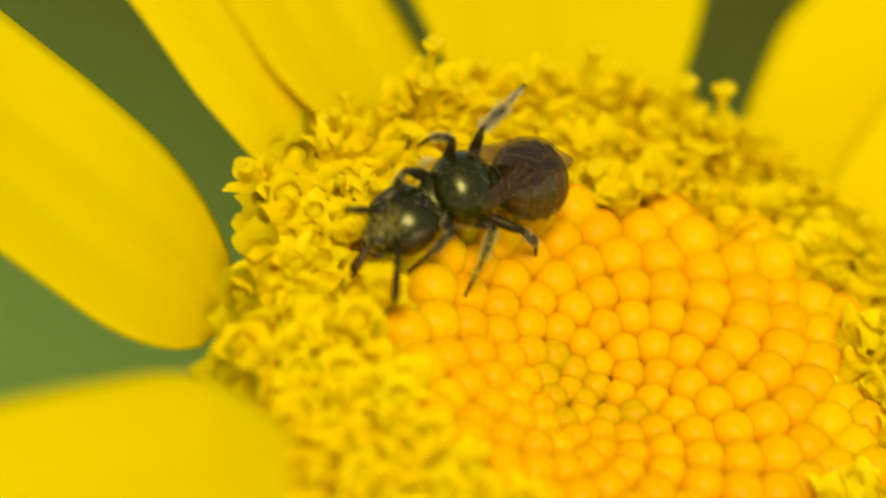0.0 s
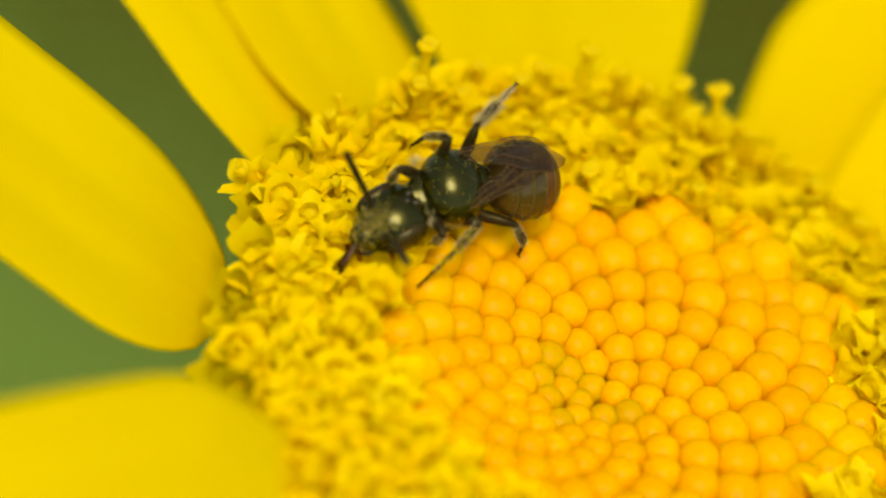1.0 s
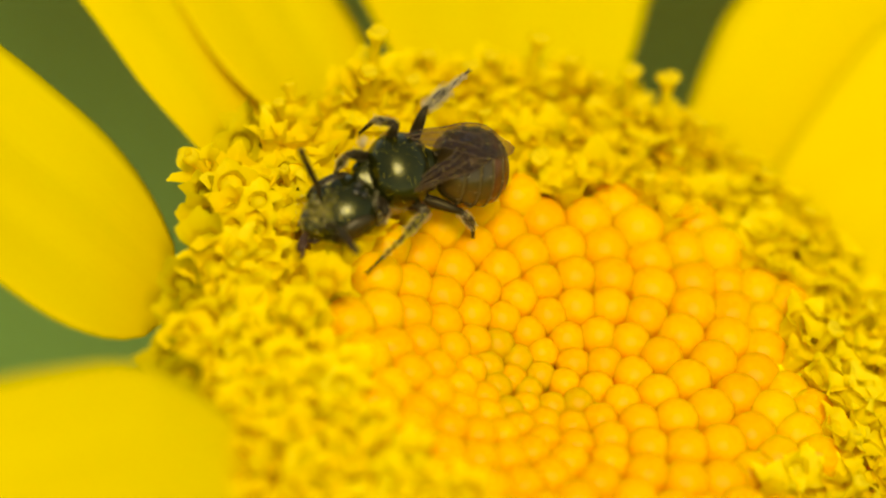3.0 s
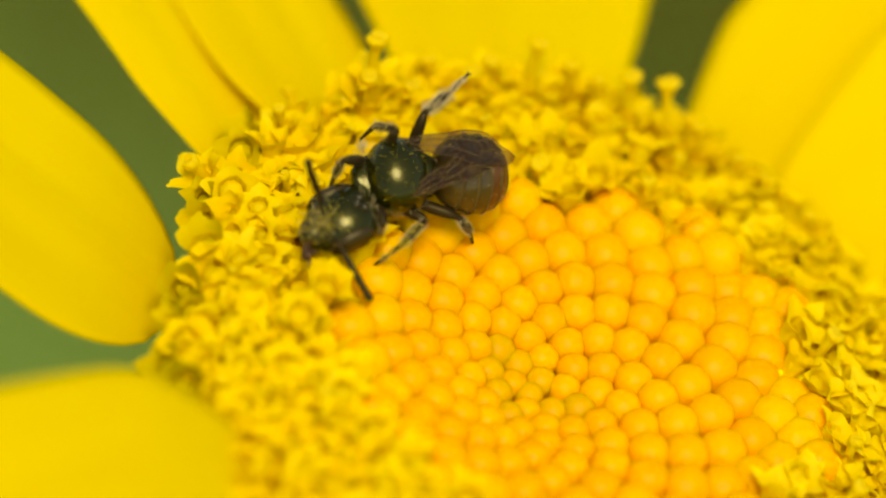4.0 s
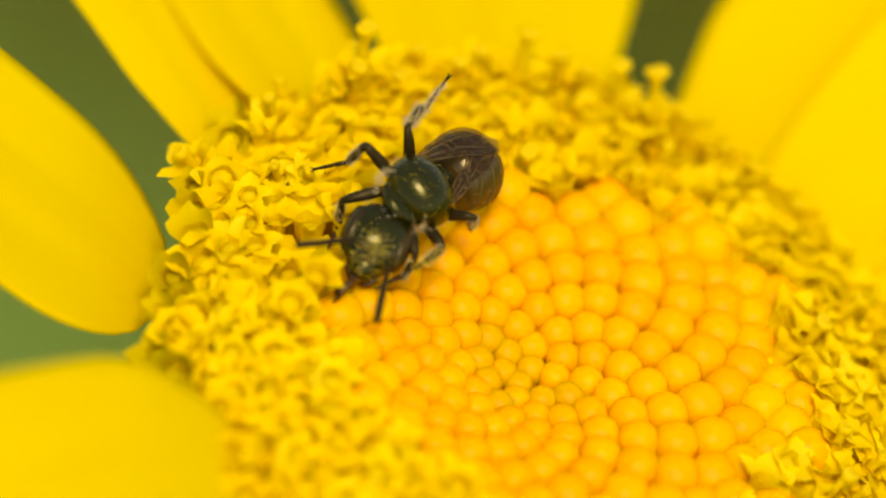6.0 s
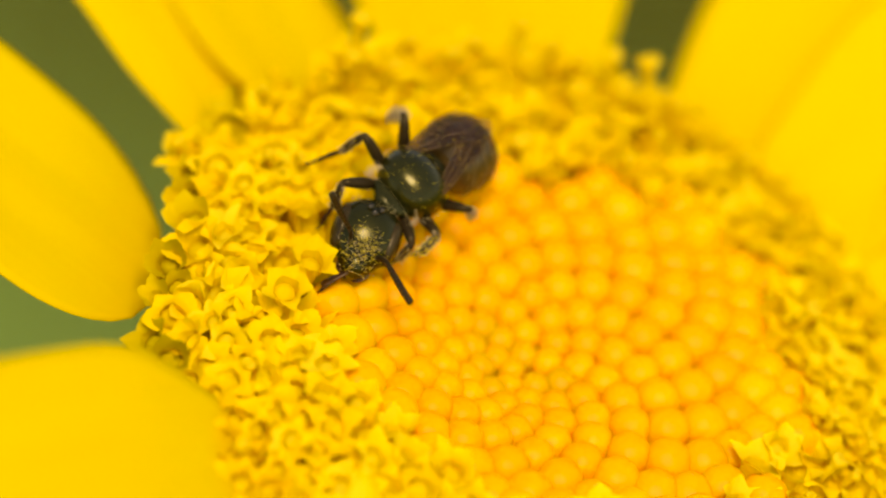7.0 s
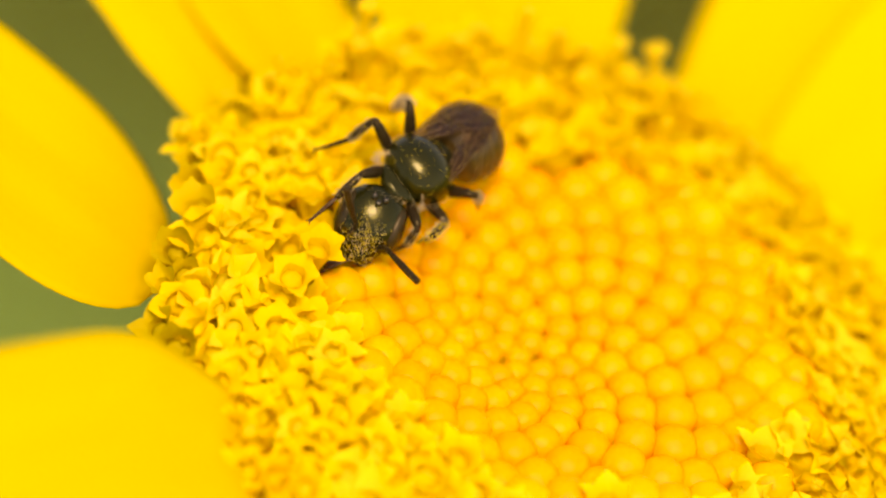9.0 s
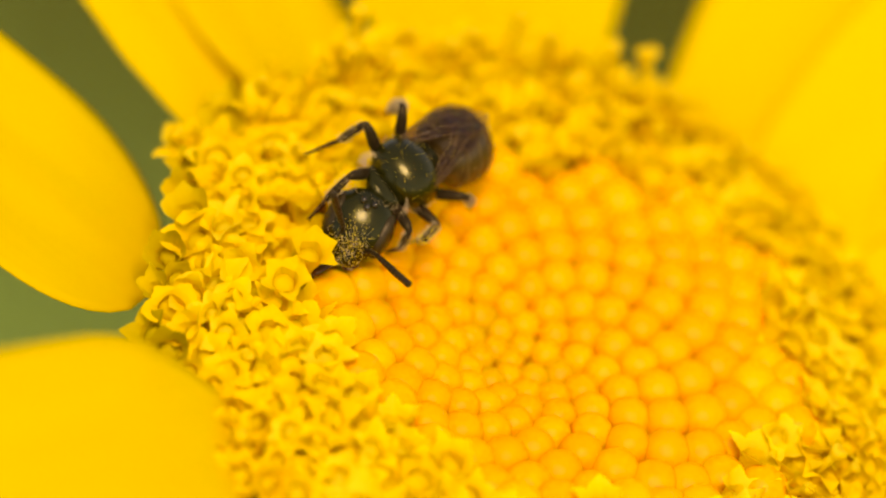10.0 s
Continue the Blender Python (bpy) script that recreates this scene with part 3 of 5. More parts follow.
def hairs(fn, count, seed, length, thick=0.008):
    """Fine tapered hairs: fn gives a root and a direction for a random generator."""
    rng = random.Random(seed)
    pieces = []
    for _ in range(count):
        p, d = (Vector(q) for q in fn(rng))
        d = d.normalized() * length * rng.uniform(0.6, 1.2)
        s = d.orthogonal().normalized() * thick
        o = d.normalized().cross(s)
        bend = Vector((rng.uniform(-1, 1), rng.uniform(-1, 1), rng.uniform(-1, 1))) * length * 0.15
        m = p + d * 0.5 + bend
        v = [p + s, p - s * 0.5 + o * 0.87, p - s * 0.5 - o * 0.87, m + s * 0.7, m - s * 0.35 + o * 0.6, m - s * 0.35 - o * 0.6, p + d]
        f = [(0, 1, 4, 3), (1, 2, 5, 4), (2, 0, 3, 5), (3, 4, 6), (4, 5, 6), (5, 3, 6)]
        pieces.append((v, f))
    return joined(*pieces)


def body_loft(stations, n=24, square=2.0):
    """Rings across x from (x, half width, half height above, half height below, z)."""
    rings = []
    for x, w, hu, hd, z in stations:
        ring = []
        for j in range(n):
            a = 2 * math.pi * j / n
            c, s = math.cos(a), math.sin(a)
            c = math.copysign(abs(c) ** (2 / square), c)
            s = math.copysign(abs(s) ** (2 / square), s)
            ring.append((x, w * c, z + (hu if s > 0 else hd) * s))
        rings.append(ring)
    return loft(rings)


def add(name, geo, mat, parent, m=None, label=""):
    return put(name, mesh_of(name, geo[0], geo[1], mat), parent, m, label)


def oval(x0, x1, w, hu, hd, z, n=13):
    """Stations of an egg between x0 and x1."""
    st = []
    for i in range(n):
        a = math.pi * (0.03 + 0.94 * i / (n - 1))
        st.append((x0 + (x1 - x0) * (1 - math.cos(a)) / 2, w * math.sin(a) ** 0.8, hu * math.sin(a) ** 0.8, hd * math.sin(a) ** 0.8, z))
    return st


def girth(x):
    """Half width, half height and middle height of the abdomen at x."""
    u = (x + 1.90) / 1.00
    g = max(0.03, 1 - abs(u) ** (2.6 if u > 0 else 2.2)) ** 0.5
    return 1.0 * g, 0.99 * g, -0.04 - 0.14 * max(0, -u) ** 2


def between(table, s):
    """Smooth value at s from a table of (s, value)."""
    for (s0, v0), (s1, v1) in zip(table, table[1:]):
        if s <= s1:
            k = (s - s0) / (s1 - s0)
            return v0 + (v1 - v0) * k * k * (3 - 2 * k)
    return table[-1][1]


def wing_geometry(side, length, outer, inner, over, thick=0.010):
    """A folded wing that lies over the abdomen between two margins; returns the membrane and its veins."""
    nu, nv = 32, 12
    verts, faces = [], []

    def spot(s, u):
        y0, y1 = between(outer, s), between(inner, s)
        tip = math.sqrt(max(0.0, 1 - max(0.0, (s - 0.74) / 0.26) ** 2.2))
        mid = 0.45 * y0 + 0.55 * y1
        y = mid + ((y0 + (y1 - y0) * u) - mid) * tip
        x = -0.10 - length * s
        w, h, z = girth(max(-2.62, min(-1.35, x)))
        y = min(y, w + 0.05)
        back = z + h * math.sqrt(max(0.0, 1 - (y / (w + 0.09)) ** 2)) + over
        z = back + (0.50 - back) * max(0.0, 1 - s / 0.36) ** 1.5
        return Vector((x, side * y, z + 0.012 * math.sin(u * 11 + s * 5) ))

    for skin in (0, 1):
        for i in range(nu + 1):
            for j in range(nv + 1):
                verts.append(spot(i / nu, j / nv) - Vector((0, 0, thick * skin)))
    m = (nu + 1) * (nv + 1)
    for i in range(nu):
        for j in range(nv):
            a = i * (nv + 1) + j
            faces += [(a, a + 1, a + nv + 2, a + nv + 1), (m + a, m + a + nv + 1, m + a + nv + 2, m + a + 1)]
    veins = []
    for path in (((0, 0.05), (0.2, 0.04), (0.4, 0.03), (0.6, 0.02), (0.8, 0.03)), ((0, 0.3), (0.2, 0.27), (0.4, 0.29), (0.5, 0.33), (0.62, 0.42)),
                 ((0.05, 0.6), (0.2, 0.62), (0.4, 0.64), (0.5, 0.68), (0.6, 0.8)), ((0.5, 0.33), (0.53, 0.17), (0.6, 0.03)),
                 ((0.62, 0.42), (0.75, 0.32), (0.86, 0.12)), ((0.3, 0.63), (0.33, 0.45), (0.30, 0.28)), ((0.62, 0.42), (0.66, 0.6), (0.62, 0.78)),
                 ((0.02, 0.9), (0.2, 0.93), (0.4, 0.95), (0.55, 0.97))):
        veins.append(tube([spot(s, u) + Vector((0, 0, 0.006)) for s, u in path], [0.013 - 0.007 * s for s, u in path], 6))
    return (verts, faces), joined(*veins)


def dressed(name, limb, hair, grain):
    """A limb that carries hairs and pollen grains."""
    me = mesh_of(name, *joined(limb, hair, grain), DARK)
    me.materials.append(HAIR)
    me.materials.append(POLLEN)
    for i, face in enumerate(me.polygons):
        face.material_index = 0 if i < len(limb[1]) else 1 if i < len(limb[1]) + len(hair[1]) else 2
    return me


def leg_pieces(lengths, hairy):
    """Femur, tibia and tarsus along +x."""
    a, b, c = lengths
    femur = tube([(0, 0, 0), (a * 0.12, 0, -0.02), (a * 0.45, 0, 0.01), (a * 0.8, 0, 0.02), (a, 0, 0)], [0.08, 0.125, 0.155, 0.125, 0.08], 10)
    tibia = tube([(-0.02, 0, 0), (b * 0.15, 0, 0.02), (b * 0.55, 0, 0.02), (b * 0.88, 0, 0), (b, 0, 0)], [0.06, 0.09, 0.125 if hairy else 0.105, 0.12 if hairy else 0.10, 0.07], 10)
    pieces = []
    x = 0.0
    for i, s in enumerate((0.42, 0.15, 0.13, 0.12, 0.18)):
        r = 0.062 - 0.006 * i
        pieces.append(tube([(x, 0, 0), (x + 0.02, 0, 0), (x + c * s * 0.85, 0, 0), (x + c * s, 0, 0)], [r * 0.6, r * 0.9, r, r * 0.7], 8))
        x += c * s
    for s in (-1, 1):
        pieces.append(tube([(x - 0.02, 0, 0), (x + 0.05, 0.05 * s, 0.01), (x + 0.09, 0.06 * s, -0.04)], [0.02, 0.015, 0.004], 5))
    return femur, tibia, joined(*pieces)


LEG_LENGTHS = {"RF": (1.15, 0.80, 0.85), "RM": (1.20, 0.90, 1.00), "RH": (1.30, 1.05, 1.10),
               "LF": (1.00, 0.80, 0.90), "LM": (0.95, 0.95, 1.35), "LH": (1.20, 0.70, 0.60)}


def bee():
    parts = {}
    b = tagged(new("bee"), "small dark bronze bee dusted with yellow pollen on the flower disc", "bee")
    # thorax
    th = add("thorax", body_loft(oval(-0.84, 0.76, 0.95, 0.72, 0.6, 0.0), 28, 2.15), SHELL, b, label="shiny dark bronze thorax")
    add("collar", body_loft([(0.50, 0.54, 0.16, 0.35, -0.10), (0.66, 0.58, 0.19, 0.4, -0.14), (0.74, 0.58, 0.20, 0.4, -0.16), (0.82, 0.50, 0.18, 0.36, -0.17), (0.93, 0.36, 0.16, 0.26, -0.18), (1.06, 0.25, 0.14, 0.16, -0.18)], 24), SHELL, th)
    add("scutellum", body_loft(oval(-0.86, -0.42, 0.42, 0.20, 0.2, 0.36), 18), SHELL, th)
    add("propodeum", body_loft(oval(-1.12, -0.40, 0.55, 0.42, 0.42, -0.06), 20), SHELL, th)
    for s in (-1, 1):
        add("tegula", ball((0.02, 0.76 * s, 0.28), (0.17, 0.10, 0.10)), AMBER, th)

    def around_thorax(rng):
        a = rng.uniform(0, math.pi)
        x = rng.choice((rng.uniform(0.62, 0.84), rng.uniform(-0.98, -0.74), rng.uniform(-0.7, 0.7)))
        if abs(x) < 0.7:
            a = rng.choice((rng.uniform(-0.6, 0.15), math.pi - rng.uniform(-0.6, 0.15)))
        elif x > 0:
            a = rng.choice((rng.uniform(-0.9, 0.7), math.pi - rng.uniform(-0.9, 0.7)))
        k = max(0.85 if x > 0.6 else 0.3, math.sqrt(max(0.05, 1 - (x / 0.86) ** 2)))
        p = (x, 0.90 * k * math.cos(a), 0.66 * k * math.sin(a))
        return p, (x * 0.5, math.cos(a), 0.7 * math.sin(a) + 0.15)

    add("hair", hairs(around_thorax, 560, 3, 0.20, 0.0036), HAIR, th, label="short pale buff hairs")

    def collar_fringe(rng):
        a = rng.uniform(-0.2, math.pi + 0.2)
        return (0.74 + rng.uniform(-0.05, 0.05), 0.61 * math.cos(a), -0.16 + 0.20 * math.sin(a)), (0.5, 0.7 * math.cos(a), 0.8 * math.sin(a) + 0.1)

    add("hair", hairs(collar_fringe, 60, 31, 0.10, 0.0026), HAIR, th)

    def on_thorax(rng):
        x, a = rng.uniform(-0.7, 0.7), rng.uniform(0.3, 2.84)
        k = max(0.0, 1 - ((x + 0.04) / 0.8) ** 2) ** 0.4
        c, s = math.cos(a), math.sin(a)
        return (x, 0.95 * k * math.copysign(abs(c) ** 0.93, c), 0.72 * k * s ** 0.93)

    add("pollen", skin_points(on_thorax, 120, 5, 0.011), POLLEN, th, label="yellow pollen grains")
    # abdomen: overlapping plates
    xs = [-0.93 - 1.95 * i / 15 for i in range(16)]
    ab = add("abdomen", body_loft([(x, *(girth(x)[i] * k for i, k in ((0, 0.95), (1, 0.95), (1, 0.72))), girth(x)[2]) for x in xs], 30), AMBER, b, label="fat dark brown banded abdomen")
    cuts = (-1.0, -1.42, -1.80, -2.14, -2.44, -2.70)
    for x0, x1, skin in zip(cuts, cuts[1:], (AMBER, AMBER, AMBER, HIND, HIND)):
        st = []
        for i in range(5):
            x = x0 + (x1 - x0) * i / 4
            w, h, z = girth(x)
            grow = 0.955 + 0.045 * i / 4
            st.append((x, w * grow, h * grow, h * grow * 0.74, z))
        add("plate", body_loft(st, 30), skin, ab)
        w, h, z = girth(x1)
        w2, h2, z2 = girth(x1 + 0.06)
        add("band", body_loft([(x1 + 0.06, w2 * 1.0, h2 * 1.0, h2 * 0.75, z2), (x1 + 0.012, w * 1.012, h * 1.012, h * 0.755, z), (x1 - 0.008, w * 0.985, h * 0.985, h * 0.73, z)], 30), BAND, ab, label="thin pale rear band")

    def on_abdomen(rng):
        a = rng.uniform(0, math.pi)
        x = rng.uniform(-2.7, -1.2)
        w, h, z = girth(x)
        return (x, w * math.cos(a), z + h * math.sin(a)), (-0.6, 0.6 * math.cos(a), 0.5 * math.sin(a))

    add("hair", hairs(on_abdomen, 150, 9, 0.09, 0.0026), HAIR, ab)
    # wings, folded along the back
    spread = ((0, 0.74), (0.25, 0.88), (0.5, 1.00), (0.75, 0.92), (1, 0.52))
    for s, ln, outer, inner, over in ((1, 2.30, ((0, 0.74), (0.5, 0.50), (1, 0.14)), ((0, 0.50), (0.3, 0.12), (0.6, -0.30), (1, -0.10)), 0.035),
                                      (-1, 2.76, spread, ((0, 0.50), (0.3, 0.20), (0.55, -0.12), (0.8, -0.16), (1, -0.08)), 0.07)):
        mem, veins = wing_geometry(s, ln, outer, inner, over)
        specks = [mem[0][random.Random(70 + i).randrange(40, len(mem[0]) // 2)] + Vector((0, 0, 0.012)) for i in range(60)]
        wg = add("wing", mem, WING, b, label="smoky translucent folded wing with a purple sheen")
        add("vein", veins, VEIN, wg)
        left = list(specks)
        add("pollen", skin_points(lambda rng: left.pop(), len(specks), 77, 0.009), POLLEN, wg)
    # head
    big = (1.14, 1.02, 1.06)

    def grown(geo):
        return [tuple(c * k for c, k in zip(p, big)) for p in geo[0]], geo[1]

    hd = add("head", grown(body_loft([(-0.72, 0.20, 0.12, 0.2, 0.02), (-0.62, 0.48, 0.26, 0.34, 0.03), (-0.42, 0.70, 0.42, 0.4, 0.02), (-0.12, 0.83, 0.52, 0.42, 0), (0.15, 0.84, 0.54, 0.42, 0), (0.42, 0.74, 0.48, 0.36, 0),
                                (0.64, 0.55, 0.36, 0.28, -0.02), (0.82, 0.38, 0.24, 0.2, -0.05), (0.95, 0.26, 0.13, 0.12, -0.08), (1.0, 0.12, 0.05, 0.05, -0.09)], 30, 2.0)), SHELL, b, label="rounded dark bronze head")
    parts["head"] = hd
    for s in (-1, 1):
        add("eye", grown(ball((0.05, 0.61 * s, 0.05), (0.55, 0.24, 0.37), 18, 12)), EYE, hd, label="glossy black compound eye")
        add("mandible", grown(tube([(0.68, 0.34 * s, -0.14), (0.84, 0.34 * s, -0.20), (0.98, 0.22 * s, -0.25), (1.03, 0.06 * s, -0.26)], [0.10, 0.09, 0.06, 0.02], 8, 0.7)), RED, hd, label="red-brown mandible")
    for x, y in ((-0.34, 0.0), (-0.46, 0.14), (-0.46, -0.14)):
        add("ocellus", grown(ball((x, y, 0.475 if x > -0.4 else 0.435), (0.085, 0.085, 0.08), 12, 8)), GLASSY, hd)
    add("clypeus", grown(body_loft(oval(0.44, 1.0, 0.34, 0.24, 0.2, 0.10), 16)), SHELL, hd)
    parts["proboscis"] = add("proboscis", joined(tube([(-0.2, 0, -0.02), (0.10, 0, 0), (0.40, 0, 0.02), (0.72, 0, 0.02), (0.84, 0, 0.0)], [0.07, 0.08, 0.12, 0.17, 0.11], 8, 0.5),
                                                  tube([(0.70, 0.05, 0), (0.88, 0.07, -0.06), (1.0, 0.05, -0.16)], [0.05, 0.045, 0.02], 6)), RED, hd, label="dark red-brown tongue sheath")

    def on_face(rng):
        x, y = rng.gauss(0.56, 0.27), rng.gauss(0, 0.29)
        x = min(0.98, max(-0.4, x))
        w = 0.84 * math.sqrt(max(0.03, 1 - (abs(x - 0.1) / 0.94) ** 2.2))
        y = max(-w * 0.95, min(w * 0.95, y))
        return (x, y, 0.56 * math.sqrt(max(0, 1 - (y / w) ** 2)) * (w / 0.84) + 0.005)

    add("pollen", grown(skin_points(on_face, 380, 8, 0.012)), POLLEN, hd, label="dense yellow pollen on the face")

    def face_hair(rng):
        p = on_face(rng)
        return p, (0.5, rng.uniform(-0.5, 0.5), 0.7)

    add("hair", grown(hairs(face_hair, 260, 12, 0.09, 0.004)), HAIR, hd)
    def nape(rng):
        a = rng.uniform(0.15, math.pi - 0.15)
        return (-0.56 + rng.uniform(-0.06, 0.06), 0.58 * math.cos(a), 0.02 + 0.33 * math.sin(a)), (-0.7, 0.7 * math.cos(a), 0.8 * math.sin(a))

    add("hair", grown(hairs(nape, 70, 14, 0.10, 0.0024)), HAIR, hd)
    for n, s in (("AL", 1), ("AR", -1)):
        path, rad = [(0, 0, 0), (0.2, 0.05 * s, 0.10), (0.40, 0.05 * s, 0.12)], [0.05, 0.058, 0.05]
        for i in range(10):
            for q, k in ((0.0, 0.80), (0.2, 1.0), (0.8, 1.0)):
                u = (i + q) / 10
                path.append((0.43 + 1.42 * u, 0.05 * s * (1 - u), 0.12 * (1 - u) ** 1.5))
                rad.append((0.062 + 0.030 * min(1, u * 2)) * k)
        path.append((1.86, 0, 0))
        rad.append(0.025)
        parts[n] = add("antenna", tube(path, rad, 10), DARK, hd, label="jointed black antenna")
    # legs
    for n, ln in LEG_LENGTHS.items():
        hairy = n[1] == "H"
        f, t, a = leg_pieces(ln, hairy)
        fe = parts[n] = add("leg", f, DARK, b, label="black leg with pale hairs")
        ti = parts[n + "_tibia"] = add("tibia", t, DARK, fe)
        parts[n + "_tarsus"] = add("tarsus", a, RED if n[1] == "F" else DARK, fe)
        dense = n in ("RH", "LH", "LM")

        def leg_hair(rng, ln=ln, dense=dense):
            x, c = rng.uniform(0.02, 1.0) * ln[1], rng.uniform(0, 6.28)
            return (x, 0.09 * math.cos(c), 0.09 * math.sin(c)), (0.7, math.cos(c), math.sin(c))

        k = 420 if n == "RH" else 340 if n == "LM" else 220 if dense else 130
        geo = hairs(leg_hair, k, hash_of(n), 0.20 if n == "RH" else 0.13, 0.006 if n == "RH" else 0.0045)

        def leg_grain(rng, ln=ln):
            x, c = rng.uniform(0.25, 1.05) * ln[1], rng.uniform(0, 6.28)
            return (x, 0.12 * math.cos(c), 0.12 * math.sin(c))

        grain = skin_points(leg_grain, 80 if n == "LM" else 70 if n == "LH" else 26, 4, 0.026 if n == "LM" else 0.018)
        ti.data = dressed("tibia", t, geo, grain)
        if n == "RH":
            fuzz = hairs(lambda rng: ((rng.uniform(0.0, 0.75) * ln[2], rng.gauss(0, 0.03), rng.gauss(0, 0.03)), (0.9, rng.uniform(-1, 1), rng.uniform(-1, 1))), 260, 43, 0.17, 0.0075)
            dust = skin_points(lambda rng: (rng.uniform(0.0, 0.6) * ln[2], rng.gauss(0, 0.04), rng.gauss(0, 0.04)), 20, 44, 0.02)
            parts[n + "_tarsus"].data = dressed("tarsus", a, fuzz, dust)
        if n == "LM":
            fuzz = hairs(lambda rng: ((rng.uniform(0.0, 0.6) * ln[2], 0, 0), (0.6, rng.uniform(-1, 1), rng.uniform(-1, 1))), 90, 41, 0.13, 0.006)
            dust = skin_points(lambda rng: (rng.uniform(0.0, 0.6) * ln[2], rng.gauss(0, 0.06), rng.gauss(0, 0.06)), 110, 42, 0.026)
            parts[n + "_tarsus"].data = dressed("tarsus", a, fuzz, dust)
    return b, parts


def hash_of(text):
    return sum(ord(c) * (i + 3) for i, c in enumerate(text))


def key(x, y, z, qw, qx, qy, qz):
    """A pose in millimetres with a turn as a quaternion."""
    return Matrix.Translation((x * MM, y * MM, z * MM)) @ Quaternion((qw, qx, qy, qz)).to_matrix().to_4x4()


ground()
grass()
flower()
bee_thing, bee_parts = bee()


# ---- what moves ----
def motions():
    """Keys the bee's body, head, feelers and legs."""
    walk(bee_thing, [
        (0, key(-3.151, 3.339, 404.446, -0.1850, 0.1796, -0.2301, 0.9384)),
        (0.5, key(-3.092, 3.414, 404.431, -0.1789, 0.1759, -0.2312, 0.9400)),
        (1, key(-3.279, 3.387, 404.480, -0.1645, 0.1596, -0.2346, 0.9447)),
        (2.5, key(-3.302, 3.541, 404.487, -0.1456, 0.1564, -0.2357, 0.9481)),
        (4, key(-3.360, 3.559, 404.501, -0.1104, 0.1500, -0.2366, 0.9536)),
        (4.2, key(-3.367, 3.581, 404.504, -0.1157, 0.1539, -0.2362, 0.9524)),
        (4.4, key(-3.417, 3.768, 404.518, -0.1749, 0.2204, -0.2239, 0.9331)),
        (4.6, key(-2.983, 3.727, 404.400, -0.2181, 0.2372, -0.2155, 0.9218)),
        (4.8, key(-3.164, 3.511, 404.449, -0.2183, 0.2343, -0.2160, 0.9224)),
        (5, key(-2.825, 3.330, 404.359, -0.2914, 0.2648, -0.1943, 0.8985)),
        (5.2, key(-2.650, 3.351, 404.311, -0.2873, 0.2925, -0.1880, 0.8925)),
        (5.5, key(-2.686, 3.555, 404.321, -0.2747, 0.2935, -0.1911, 0.8955)),
        (5.7, key(-2.556, 2.999, 404.287, -0.3587, 0.2912, -0.1657, 0.8712)),
        (6.8, key(-2.572, 2.688, 404.290, -0.3977, 0.2010, -0.1855, 0.8758)),
        (7.5, key(-2.684, 2.642, 404.321, -0.3981, 0.2010, -0.1854, 0.8756)),
        (9, key(-2.598, 2.701, 404.297, -0.3918, 0.2120, -0.1832, 0.8764)),
        (10, key(-2.739, 2.691, 404.336, -0.3724, 0.2076, -0.1906, 0.8842)),
    ])
    walk(bee_parts["head"], [
        (0, key(1.389, 0.409, -0.553, 0.9584, 0.0815, 0.2254, 0.1552)),
        (0.5, key(1.358, 0.350, -0.661, 0.9624, 0.0833, 0.2037, 0.1595)),
        (1, key(1.385, 0.408, -0.566, 0.9644, 0.0798, 0.1849, 0.1712)),
        (2.5, key(1.369, 0.561, -0.467, 0.9660, 0.0827, 0.2005, 0.1411)),
        (4, key(1.339, 0.930, -0.420, 0.9689, 0.0842, 0.1804, 0.1471)),
        (4.2, key(1.305, 0.810, -0.210, 0.9583, 0.0807, 0.1207, 0.2460)),
        (4.4, key(1.249, 0.806, -0.432, 0.9409, 0.0871, 0.2293, 0.2336)),
        (4.6, key(1.229, 0.688, -0.747, 0.9163, 0.0729, 0.3318, 0.2120)),
        (4.8, key(1.178, 0.750, -0.704, 0.9562, 0.1158, 0.1330, 0.2335)),
        (5, key(1.210, 0.572, -0.779, 0.9442, 0.1127, 0.1996, 0.2365)),
        (5.2, key(1.323, 0.494, -0.635, 0.8722, 0.0714, 0.4320, 0.2179)),
        (5.5, key(1.172, 0.710, -0.732, 0.8491, 0.0579, 0.4181, 0.3174)),
        (5.7, key(1.152, 0.460, -0.927, 0.9183, 0.1007, 0.2953, 0.2438)),
        (6.8, key(1.538, 0.309, -0.706, 0.9314, 0.0631, 0.2309, 0.2741)),
        (7.5, key(1.530, 0.335, -0.710, 0.9386, 0.0631, 0.2446, 0.2350)),
        (9, key(1.510, 0.285, -0.773, 0.8878, 0.0302, 0.3786, 0.2598)),
        (10, key(1.524, 0.412, -0.682, 0.8942, 0.0333, 0.3696, 0.2503)),
    ])
